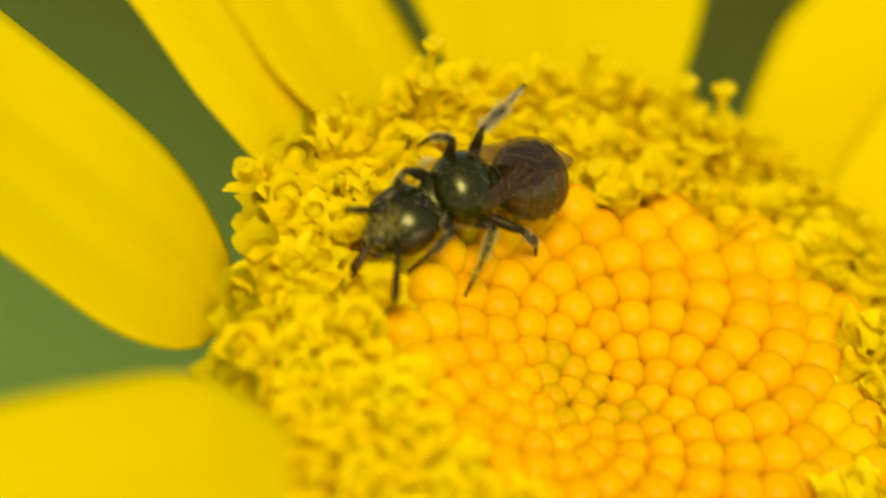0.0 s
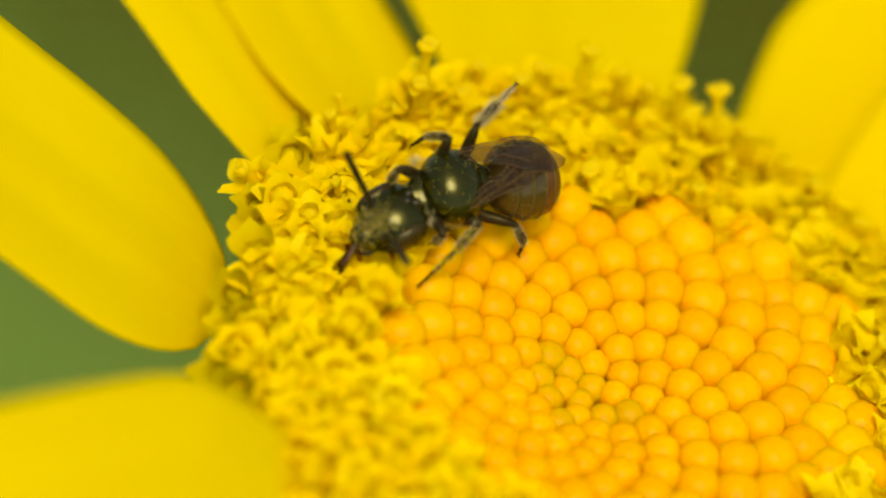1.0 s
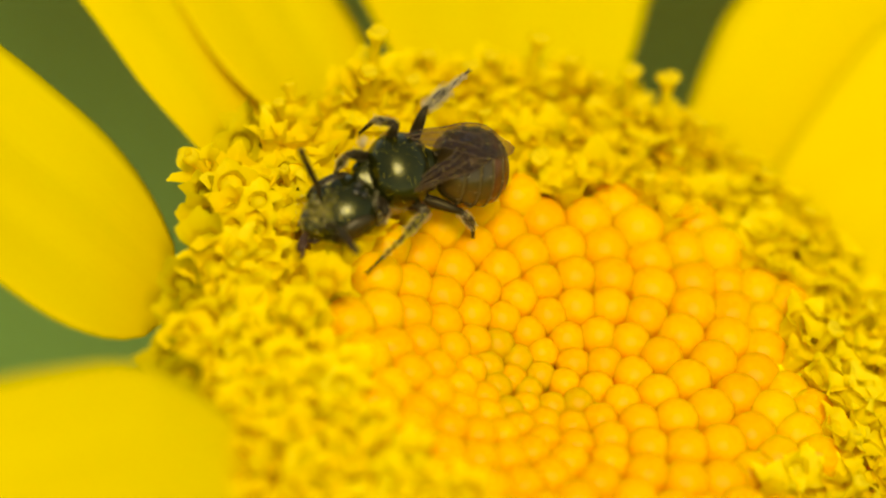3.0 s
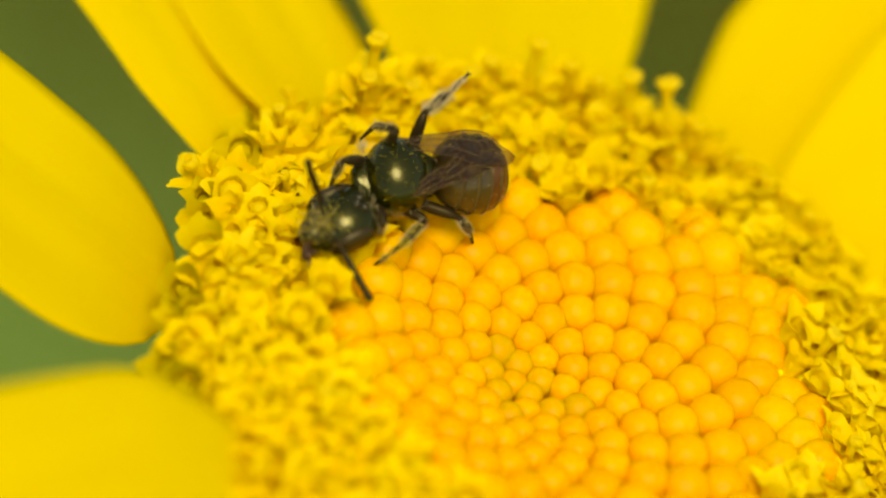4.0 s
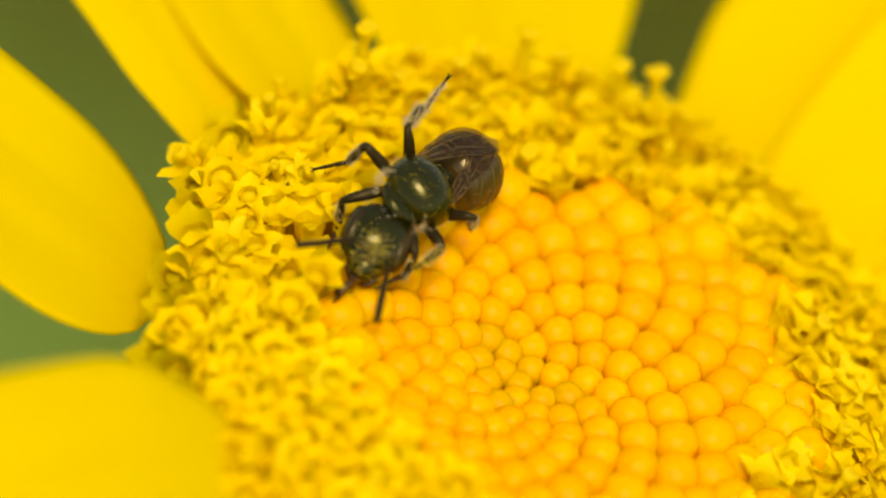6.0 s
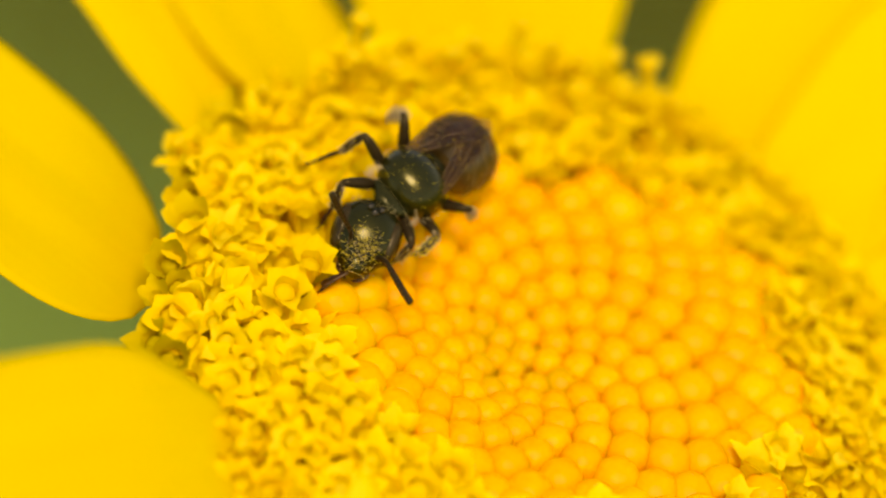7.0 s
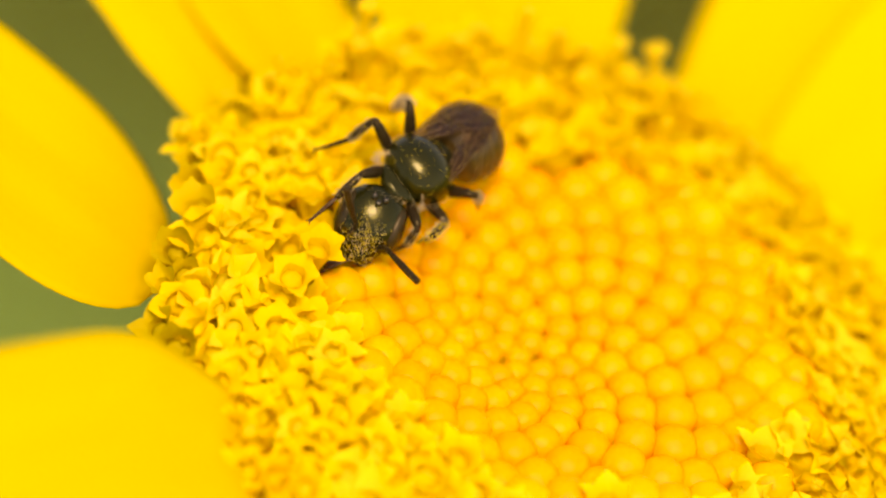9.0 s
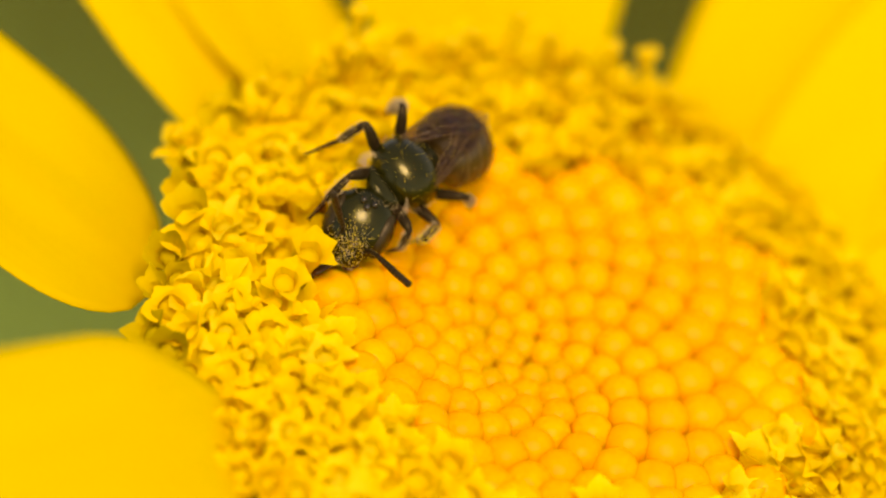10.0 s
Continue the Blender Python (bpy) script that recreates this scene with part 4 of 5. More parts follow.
    walk(bee_parts["proboscis"], [
        (0, key(1.000, -0.020, 0.020, 0.9692, -0.0866, 0.1205, 0.1964)),
        (0.5, key(1.000, -0.020, 0.020, 0.9616, -0.0377, -0.1302, 0.2386)),
        (1, key(1.000, -0.020, 0.020, 0.9729, -0.0784, 0.1336, 0.1719)),
        (2.5, key(1.000, -0.020, 0.020, 0.9243, -0.0426, -0.1574, 0.3451)),
        (4, key(1.000, -0.020, 0.020, 0.8228, 0.0024, -0.2511, 0.5099)),
        (4.5, key(1.000, -0.020, 0.020, 0.8474, -0.1882, 0.0625, 0.4926)),
        (5, key(1.000, -0.020, 0.020, 0.9565, -0.0062, -0.2461, 0.1564)),
        (5.5, key(1.000, -0.020, 0.020, 0.9949, 0.0061, -0.0957, -0.0310)),
        (6.8, key(1.000, -0.020, 0.020, 0.9114, 0.1507, 0.0841, -0.3735)),
        (7.5, key(1.000, -0.020, 0.020, 0.9231, 0.0390, -0.1666, -0.3444)),
        (9, key(1.000, -0.020, 0.020, 0.9053, 0.0388, -0.1750, -0.3851)),
        (10, key(1.000, -0.020, 0.020, 0.9301, 0.0293, -0.1871, -0.3148)),
    ])
    walk(bee_parts["AL"], [
        (0, key(0.600, 0.400, 0.370, 0.8621, -0.1306, -0.2202, 0.4372)),
        (0.4, key(0.600, 0.400, 0.370, 0.7940, -0.0625, -0.3494, 0.4936)),
        (0.7, key(0.600, 0.400, 0.370, 0.7814, -0.0079, -0.4495, 0.4328)),
        (1, key(0.600, 0.400, 0.370, 0.7342, 0.0134, -0.4682, 0.4915)),
        (2.5, key(0.600, 0.400, 0.370, 0.6739, 0.0319, -0.4565, 0.5801)),
        (3.8, key(0.600, 0.400, 0.370, 0.6616, -0.0240, -0.3647, 0.6548)),
        (4, key(0.600, 0.400, 0.370, 0.5998, -0.2628, -0.1226, 0.7457)),
        (4.2, key(0.600, 0.400, 0.370, 0.8489, -0.1403, -0.2132, 0.4628)),
        (4.4, key(0.600, 0.400, 0.370, 0.9279, -0.1135, -0.1762, 0.3083)),
        (4.6, key(0.600, 0.400, 0.370, 0.8826, -0.0974, -0.2618, 0.3782)),
        (4.8, key(0.600, 0.400, 0.370, 0.8883, -0.1022, -0.2484, 0.3725)),
        (5, key(0.600, 0.400, 0.370, 0.9451, -0.0972, -0.1736, 0.2591)),
        (5.2, key(0.600, 0.400, 0.370, 0.8960, -0.1797, -0.1007, 0.3934)),
        (5.5, key(0.600, 0.400, 0.370, 0.9597, -0.0666, -0.1967, 0.1893)),
        (5.7, key(0.600, 0.400, 0.370, 0.9896, -0.0376, -0.1120, 0.0825)),
        (6.8, key(0.600, 0.400, 0.370, 0.9137, -0.0601, -0.3011, 0.2662)),
        (7.5, key(0.600, 0.400, 0.370, 0.8493, -0.0531, -0.3612, 0.3812)),
        (9, key(0.600, 0.400, 0.370, 0.7808, 0.0010, -0.4712, 0.4102)),
        (10, key(0.600, 0.400, 0.370, 0.7578, -0.0034, -0.4474, 0.4750)),
    ])
    walk(bee_parts["AR"], [
        (0, key(0.520, -0.320, 0.400, 0.8524, -0.0000, -0.5228, -0.0007)),
        (0.4, key(0.520, -0.320, 0.400, 0.8339, -0.0027, -0.5479, -0.0671)),
        (0.7, key(0.520, -0.320, 0.400, 0.7275, 0.0264, -0.3913, -0.5630)),
        (1, key(0.520, -0.320, 0.400, 0.6764, -0.0714, -0.5575, -0.4760)),
        (2.5, key(0.520, -0.320, 0.400, 0.6888, -0.0703, -0.6406, -0.3321)),
        (3.8, key(0.520, -0.320, 0.400, 0.6896, -0.0657, -0.6609, -0.2887)),
        (4, key(0.520, -0.320, 0.400, 0.6785, -0.0697, -0.6748, -0.2820)),
        (4.2, key(0.520, -0.320, 0.400, 0.6844, -0.0681, -0.6660, -0.2889)),
        (4.3, key(0.520, -0.320, 0.400, 0.8804, -0.0309, -0.4433, -0.1656)),
        (4.4, key(0.520, -0.320, 0.400, 0.9843, 0.0095, -0.1744, -0.0249)),
        (4.6, key(0.520, -0.320, 0.400, 0.9608, -0.0200, -0.2668, 0.0725)),
        (4.8, key(0.520, -0.320, 0.400, 0.9941, -0.0415, -0.0608, 0.0798)),
        (5, key(0.520, -0.320, 0.400, 0.9846, 0.0827, -0.0352, -0.1497)),
        (5.2, key(0.520, -0.320, 0.400, 0.9466, 0.0012, -0.3222, -0.0054)),
        (5.5, key(0.520, -0.320, 0.400, 0.9567, 0.0148, -0.2848, -0.0579)),
        (5.7, key(0.520, -0.320, 0.400, 0.9375, 0.1039, -0.1768, -0.2810)),
        (6.25, key(0.520, -0.320, 0.400, 0.8073, -0.0091, -0.3858, -0.4465)),
        (6.8, key(0.520, -0.320, 0.400, 0.5956, -0.1212, -0.5559, -0.5670)),
        (7.5, key(0.520, -0.320, 0.400, 0.5952, -0.1347, -0.6482, -0.4554)),
        (9, key(0.520, -0.320, 0.400, 0.4350, -0.2518, -0.5497, -0.6672)),
        (10, key(0.520, -0.320, 0.400, 0.4775, -0.2269, -0.6137, -0.5865)),
    ])
    walk(bee_parts["RM"], [
        (0, key(0.100, -0.660, -0.280, -0.4961, 0.5972, 0.2482, 0.5794)),
        (1, key(0.100, -0.660, -0.280, -0.3259, 0.6440, 0.1472, 0.6763)),
        (2.5, key(0.100, -0.660, -0.280, -0.2801, 0.6781, 0.1382, 0.6653)),
        (4, key(0.100, -0.660, -0.280, -0.2352, 0.6926, 0.1177, 0.6716)),
        (4.2, key(0.100, -0.660, -0.280, -0.3345, 0.6479, 0.1553, 0.6665)),
        (4.4, key(0.100, -0.660, -0.280, -0.5521, 0.5961, 0.3616, 0.4572)),
        (4.6, key(0.100, -0.660, -0.280, -0.6771, 0.4722, 0.4001, 0.3981)),
        (4.8, key(0.100, -0.660, -0.280, -0.3233, 0.7251, 0.2054, 0.5723)),
        (4.9, key(0.100, -0.660, -0.280, -0.7069, 0.4643, 0.0742, 0.5284)),
        (5, key(0.100, -0.660, -0.280, -0.9249, 0.0946, -0.0743, 0.3606)),
        (5.2, key(0.100, -0.660, -0.280, -0.9017, 0.0889, -0.1108, 0.4083)),
        (5.5, key(0.100, -0.660, -0.280, -0.9625, 0.0929, 0.0129, 0.2544)),
        (5.7, key(0.100, -0.660, -0.280, -0.9046, 0.1477, 0.0156, 0.3997)),
        (6.8, key(0.100, -0.660, -0.280, -0.7855, 0.2871, 0.1241, 0.5339)),
        (7.5, key(0.100, -0.660, -0.280, -0.7565, 0.3291, 0.1606, 0.5418)),
        (9, key(0.100, -0.660, -0.280, -0.7563, 0.3204, 0.1450, 0.5517)),
        (10, key(0.100, -0.660, -0.280, -0.7550, 0.3507, 0.2008, 0.5164)),
    ])
    walk(bee_parts["RM_tibia"], [
        (0, key(1.200, 0.000, 0.000, 0.3690, 0.0690, 0.7783, 0.5033)),
        (1, key(1.200, 0.000, 0.000, 0.3357, 0.1113, 0.5674, 0.7437)),
        (2.5, key(1.200, 0.000, 0.000, 0.3199, 0.1621, 0.5476, 0.7560)),
        (4, key(1.200, 0.000, 0.000, 0.2883, 0.1771, 0.4986, 0.7981)),
        (4.2, key(1.200, 0.000, -0.000, 0.3335, 0.1121, 0.5860, 0.7300)),
        (4.4, key(1.200, -0.000, 0.000, 0.2891, 0.0845, 0.8888, 0.3454)),
        (4.6, key(1.200, -0.000, 0.000, 0.3365, 0.0173, 0.9366, 0.0960)),
        (4.8, key(1.200, -0.000, -0.000, 0.2200, 0.1106, 0.7568, 0.6055)),
        (4.9, key(1.200, -0.000, 0.000, 0.3910, -0.1441, 0.6647, 0.6202)),
        (5, key(1.200, 0.000, 0.000, 0.5218, -0.3840, 0.5042, 0.5711)),
        (5.2, key(1.200, -0.000, 0.000, 0.3258, -0.5285, 0.2851, 0.7302)),
        (5.5, key(1.200, -0.000, 0.000, 0.4447, -0.3389, 0.4878, 0.6704)),
        (5.7, key(1.200, -0.000, 0.000, 0.3498, -0.4207, 0.4479, 0.7071)),
        (6.8, key(1.200, 0.000, 0.000, 0.5522, -0.1137, 0.6926, 0.4499)),
        (7.5, key(1.200, -0.000, 0.000, 0.5086, -0.0941, 0.7170, 0.4673)),
        (9, key(1.200, -0.000, 0.000, 0.5377, -0.0741, 0.6014, 0.5862)),
        (10, key(1.200, 0.000, 0.000, 0.5061, -0.0440, 0.6979, 0.5048)),
    ])
    walk(bee_parts["RM_tarsus"], [
        (0, key(0.554, 0.431, -0.454, 0.2127, -0.0170, 0.7401, 0.6377)),
        (1, key(0.525, 0.563, -0.194, 0.1867, -0.0255, 0.5028, 0.8436)),
        (2.5, key(0.531, 0.595, -0.095, 0.1242, 0.0112, 0.3629, 0.9235)),
        (4, key(0.506, 0.573, -0.004, 0.0963, 0.0195, 0.2847, 0.9536)),
        (4.2, key(0.523, 0.556, -0.204, 0.1222, 0.0121, 0.3079, 0.9435)),
        (4.4, key(0.463, 0.315, -0.410, 0.0955, 0.0320, 0.7626, 0.6390)),
        (4.5, key(0.484, 0.201, -0.487, 0.1281, 0.0166, 0.9261, 0.3545)),
        (4.6, key(0.504, 0.087, -0.564, 0.1467, -0.0006, 0.9887, 0.0313)),
        (4.8, key(0.409, 0.390, -0.179, 0.1448, 0.0193, 0.9219, 0.3588)),
        (4.9, key(0.732, 0.289, -0.524, 0.4365, -0.1149, 0.7937, 0.4078)),
        (5, key(1.055, 0.188, -0.868, 0.6750, -0.2351, 0.5687, 0.4071)),
        (5.2, key(0.994, 0.157, -0.862, 0.6799, -0.2760, 0.4690, 0.4915)),
        (5.5, key(0.863, 0.239, -0.799, 0.7205, -0.1113, 0.6051, 0.3199)),
        (5.7, key(0.839, 0.106, -0.818, 0.7609, -0.0558, 0.6235, 0.1711)),
        (6.8, key(0.872, 0.305, -0.781, 0.6815, -0.0357, 0.6300, 0.3707)),
        (7.5, key(0.782, 0.306, -0.736, 0.6362, -0.0171, 0.6501, 0.4150)),
        (9, key(0.830, 0.487, -0.660, 0.6523, -0.0286, 0.6627, 0.3668)),
        (10, key(0.765, 0.405, -0.676, 0.5955, 0.0077, 0.6635, 0.4528)),
    ])
    walk(bee_parts["RF"], [
        (0, key(0.500, -0.480, -0.340, 0.9633, -0.0252, -0.2646, -0.0364)),
        (1, key(0.500, -0.480, -0.340, 0.9490, -0.0097, -0.3149, -0.0125)),
        (2.5, key(0.500, -0.480, -0.340, 0.9381, 0.0527, -0.3360, 0.0651)),
        (4, key(0.500, -0.480, -0.340, 0.9458, 0.0788, -0.2967, 0.1057)),
        (4.2, key(0.500, -0.480, -0.340, 0.9710, 0.0061, -0.2386, 0.0094)),
        (4.4, key(0.500, -0.480, -0.340, 0.9866, 0.0326, -0.1473, 0.0619)),
        (4.6, key(0.500, -0.480, -0.340, 0.9972, -0.0166, -0.0617, -0.0394)),
        (4.8, key(0.500, -0.480, -0.340, 0.9928, -0.0281, -0.0992, -0.0603)),
        (5, key(0.500, -0.480, -0.340, 0.9642, -0.0746, 0.0455, -0.2504)),
        (5.2, key(0.500, -0.480, -0.340, 0.9500, -0.0368, 0.1833, -0.2500)),
        (5.5, key(0.500, -0.480, -0.340, 0.9052, -0.0076, 0.4175, 0.0791)),
        (5.7, key(0.500, -0.480, -0.340, 0.8987, 0.0135, 0.4153, -0.1403)),
        (6.8, key(0.500, -0.480, -0.340, 0.9718, -0.0705, 0.0296, -0.2231)),
        (7.5, key(0.500, -0.480, -0.340, 0.9746, -0.0832, -0.0557, -0.2002)),
        (9, key(0.500, -0.480, -0.340, 0.9896, -0.0355, -0.1191, -0.0723)),
        (10, key(0.500, -0.480, -0.340, 0.9866, -0.0220, -0.1564, -0.0409)),
    ])
    walk(bee_parts["RF_tibia"], [
        (0, key(1.150, -0.000, 0.000, 0.4514, -0.0561, 0.8508, 0.2631)),
        (1, key(1.150, 0.000, 0.000, 0.4010, -0.0356, 0.8919, 0.2061)),
        (2.5, key(1.150, 0.000, -0.000, 0.4070, 0.0028, 0.9132, -0.0223)),
        (4, key(1.150, 0.000, 0.000, 0.4429, -0.0072, 0.8955, 0.0426)),
        (4.2, key(1.150, 0.000, 0.000, 0.4667, -0.0662, 0.8416, 0.2638)),
        (4.4, key(1.150, 0.000, 0.000, 0.4988, -0.1241, 0.7995, 0.3107)),
        (4.6, key(1.150, 0.000, -0.000, 0.4364, -0.3071, 0.5691, 0.6256)),
        (4.7, key(1.150, -0.000, -0.000, 0.2610, -0.4047, 0.3486, 0.8041)),
        (4.8, key(1.150, -0.000, -0.000, 0.0541, -0.4534, 0.0860, 0.8855)),
        (5, key(1.150, -0.000, 0.000, 0.0673, -0.5866, 0.0804, 0.8030)),
        (5.2, key(1.150, -0.000, 0.000, -0.1678, -0.6424, -0.1338, 0.7357)),
        (5.35, key(1.150, -0.000, -0.000, 0.3236, -0.6524, 0.0531, 0.6833)),
        (5.5, key(1.150, 0.000, -0.000, 0.7246, -0.4802, 0.2253, 0.4400)),
        (5.7, key(1.150, -0.000, -0.000, 0.3212, -0.7207, 0.1153, 0.6035)),
        (6.25, key(1.150, 0.000, -0.000, 0.4869, -0.5227, 0.3413, 0.6109)),
        (6.8, key(1.150, 0.000, 0.000, 0.5953, -0.2632, 0.5272, 0.5463)),
        (7.5, key(1.150, -0.000, 0.000, 0.6686, -0.1156, 0.5392, 0.4989)),
        (9, key(1.150, -0.000, 0.000, 0.8573, 0.0071, 0.4962, 0.1371)),
        (10, key(1.150, 0.000, -0.000, 0.7798, -0.0019, 0.6138, 0.1235)),
    ])
    walk(bee_parts["RF_tarsus"], [
        (0, key(0.681, 0.114, -0.638, 0.3710, -0.1284, 0.7648, 0.5108)),
        (1, key(0.609, 0.081, -0.584, 0.3488, -0.0660, 0.8864, 0.2972)),
        (2.5, key(0.615, -0.010, -0.595, 0.3786, -0.0377, 0.8869, 0.2620)),
        (4, key(0.664, 0.020, -0.635, 0.3961, -0.0184, 0.9142, 0.0835)),
        (4.2, key(0.705, 0.108, -0.656, 0.3900, -0.1206, 0.8345, 0.3701)),
        (4.3, key(0.739, 0.099, -0.678, 0.3226, -0.2470, 0.6278, 0.6639)),
        (4.4, key(0.773, 0.089, -0.700, 0.2070, -0.3365, 0.3272, 0.8584)),
        (4.6, key(0.806, 0.157, -0.705, 0.0343, -0.4386, 0.0446, 0.8969)),
        (4.8, key(0.684, 0.014, -0.650, 0.3129, -0.3429, 0.4434, 0.7667)),
        (4.9, key(0.796, 0.013, -0.706, 0.1203, -0.4745, 0.1862, 0.8519)),
        (5, key(0.908, 0.011, -0.762, -0.0876, -0.5455, -0.0948, 0.8281)),
        (5.2, key(1.055, -0.060, -0.792, 0.0808, -0.5936, 0.0546, 0.7988)),
        (5.35, key(1.307, 0.139, -0.696, 0.5893, -0.4107, -0.1168, 0.6859)),
        (5.5, key(1.559, 0.337, -0.599, 0.9009, -0.0906, -0.2492, 0.3437)),
        (5.7, key(1.346, 0.177, -0.755, 0.8829, -0.0990, -0.2509, 0.3844)),
        (6.25, key(1.187, 0.238, -0.744, 0.8672, -0.1582, 0.1884, 0.4329)),
        (6.8, key(1.028, 0.298, -0.732, 0.6789, -0.1859, 0.5902, 0.3951)),
        (7.5, key(1.087, 0.434, -0.669, 0.6107, -0.1443, 0.7015, 0.3379)),
        (9, key(1.526, 0.194, -0.679, 0.8638, 0.0056, 0.4940, 0.0987)),
        (10, key(1.323, 0.152, -0.766, 0.5931, -0.0304, 0.7976, 0.1056)),
    ])
    walk(bee_parts["RH"], [
        (0, key(-0.520, -0.620, -0.260, -0.4433, 0.5812, 0.1805, 0.6581)),
        (1, key(-0.520, -0.620, -0.260, -0.3997, 0.5505, 0.1304, 0.7213)),
        (2.5, key(-0.520, -0.620, -0.260, -0.4107, 0.5500, 0.1358, 0.7144)),
        (4, key(-0.520, -0.620, -0.260, -0.4452, 0.5130, 0.1283, 0.7226)),
        (4.2, key(-0.520, -0.620, -0.260, -0.4525, 0.4989, 0.1220, 0.7290)),
        (4.4, key(-0.520, -0.620, -0.260, -0.4720, 0.6108, 0.2376, 0.5897)),
        (4.6, key(-0.520, -0.620, -0.260, -0.5604, 0.5394, 0.2462, 0.5783)),
        (4.8, key(-0.520, -0.620, -0.260, -0.5036, 0.5468, 0.1957, 0.6396)),
        (5, key(-0.520, -0.620, -0.260, -0.6016, 0.4862, 0.2187, 0.5948)),
        (5.2, key(-0.520, -0.620, -0.260, -0.7009, 0.4109, 0.2305, 0.5355)),
        (5.5, key(-0.520, -0.620, -0.260, -0.7928, 0.3422, 0.3212, 0.3889)),
        (5.7, key(-0.520, -0.620, -0.260, -0.7608, 0.3665, 0.2568, 0.4700)),
        (6.8, key(-0.520, -0.620, -0.260, -0.5505, 0.4850, 0.1694, 0.6581)),
        (7.5, key(-0.520, -0.620, -0.260, -0.5177, 0.4711, 0.1348, 0.7013)),
        (9, key(-0.520, -0.620, -0.260, -0.5729, 0.4724, 0.1735, 0.6469)),
        (10, key(-0.520, -0.620, -0.260, -0.5140, 0.5078, 0.1652, 0.6713)),
    ])
    walk(bee_parts["RH_tibia"], [
        (0, key(1.300, -0.000, 0.000, 0.7292, -0.0736, 0.6547, -0.1850)),
        (1, key(1.300, 0.000, 0.000, 0.7456, -0.0211, 0.6605, -0.0854)),
        (2.5, key(1.300, -0.000, -0.000, 0.7114, -0.0179, 0.6970, -0.0881)),
        (4, key(1.300, -0.000, 0.000, 0.7280, -0.0170, 0.6760, -0.1129)),
        (4.2, key(1.300, -0.000, 0.000, 0.7309, -0.0165, 0.6690, -0.1343)),
        (4.4, key(1.300, 0.000, -0.000, 0.6318, -0.0956, 0.7366, -0.2214)),
        (4.6, key(1.300, 0.000, 0.000, 0.6514, -0.1378, 0.6583, -0.3511)),
        (4.8, key(1.300, 0.000, 0.000, 0.6988, -0.0946, 0.6519, -0.2788)),
        (5, key(1.300, 0.000, -0.000, 0.7076, -0.1643, 0.5469, -0.4162)),
        (5.2, key(1.300, 0.000, -0.000, 0.6820, -0.1926, 0.4815, -0.5158)),
        (5.5, key(1.300, 0.000, 0.000, 0.5302, -0.2443, 0.4898, -0.6476)),
        (5.7, key(1.300, 0.000, -0.000, 0.6306, -0.2531, 0.4213, -0.6006)),
        (6.25, key(1.300, 0.000, -0.000, 0.6010, -0.1238, 0.6666, -0.4232)),
        (6.8, key(1.300, 0.000, -0.000, 0.5058, 0.0189, 0.8391, -0.1996)),
        (7.5, key(1.300, -0.000, 0.000, 0.5348, 0.0278, 0.8240, -0.1853)),
        (9, key(1.300, 0.000, -0.000, 0.4938, 0.0270, 0.8353, -0.2402)),
        (10, key(1.300, -0.000, 0.000, 0.4758, 0.0185, 0.8628, -0.1698)),
    ])
    walk(bee_parts["RH_tarsus"], [
        (0, key(1.378, -0.384, -0.974, 0.6448, -0.0384, 0.7484, -0.1503)),
        (1, key(1.419, -0.163, -1.030, 0.6816, -0.0103, 0.7284, -0.0687)),
        (2.5, key(1.314, -0.158, -1.038, 0.6933, -0.0174, 0.7137, -0.0981)),
        (4, key(1.363, -0.197, -1.029, 0.7203, -0.0092, 0.6903, -0.0680)),
        (4.2, key(1.372, -0.229, -1.022, 0.7292, -0.0119, 0.6765, -0.1027)),
        (4.4, key(1.108, -0.442, -0.933, 0.6808, -0.1142, 0.6891, -0.2205)),
        (4.6, key(1.181, -0.671, -0.799, 0.7191, -0.1800, 0.5787, -0.3400)),
        (4.8, key(1.294, -0.539, -0.901, 0.7307, -0.1016, 0.6228, -0.2604)),
        (5, key(1.358, -0.807, -0.669, 0.7489, -0.1970, 0.4887, -0.4019)),
        (5.2, key(1.305, -0.933, -0.481, 0.7025, -0.2252, 0.4389, -0.5129)),
        (5.5, key(0.966, -0.972, -0.213, 0.6376, -0.4241, 0.3151, -0.5607)),
        (5.7, key(1.220, -1.019, -0.239, 0.7488, -0.4680, 0.1374, -0.4488)),
        (6.25, key(1.004, -0.599, -0.569, 0.6577, -0.2307, 0.5663, -0.4400)),
        (6.8, key(0.788, -0.179, -0.899, 0.4030, 0.0640, 0.8544, -0.3218)),
        (7.5, key(0.852, -0.160, -0.936, 0.4236, 0.0940, 0.8212, -0.3708)),
        (9, key(0.764, -0.202, -0.880, 0.3945, 0.0780, 0.8348, -0.3760)),
        (10, key(0.726, -0.136, -0.869, 0.3915, 0.0585, 0.8649, -0.3087)),
    ])
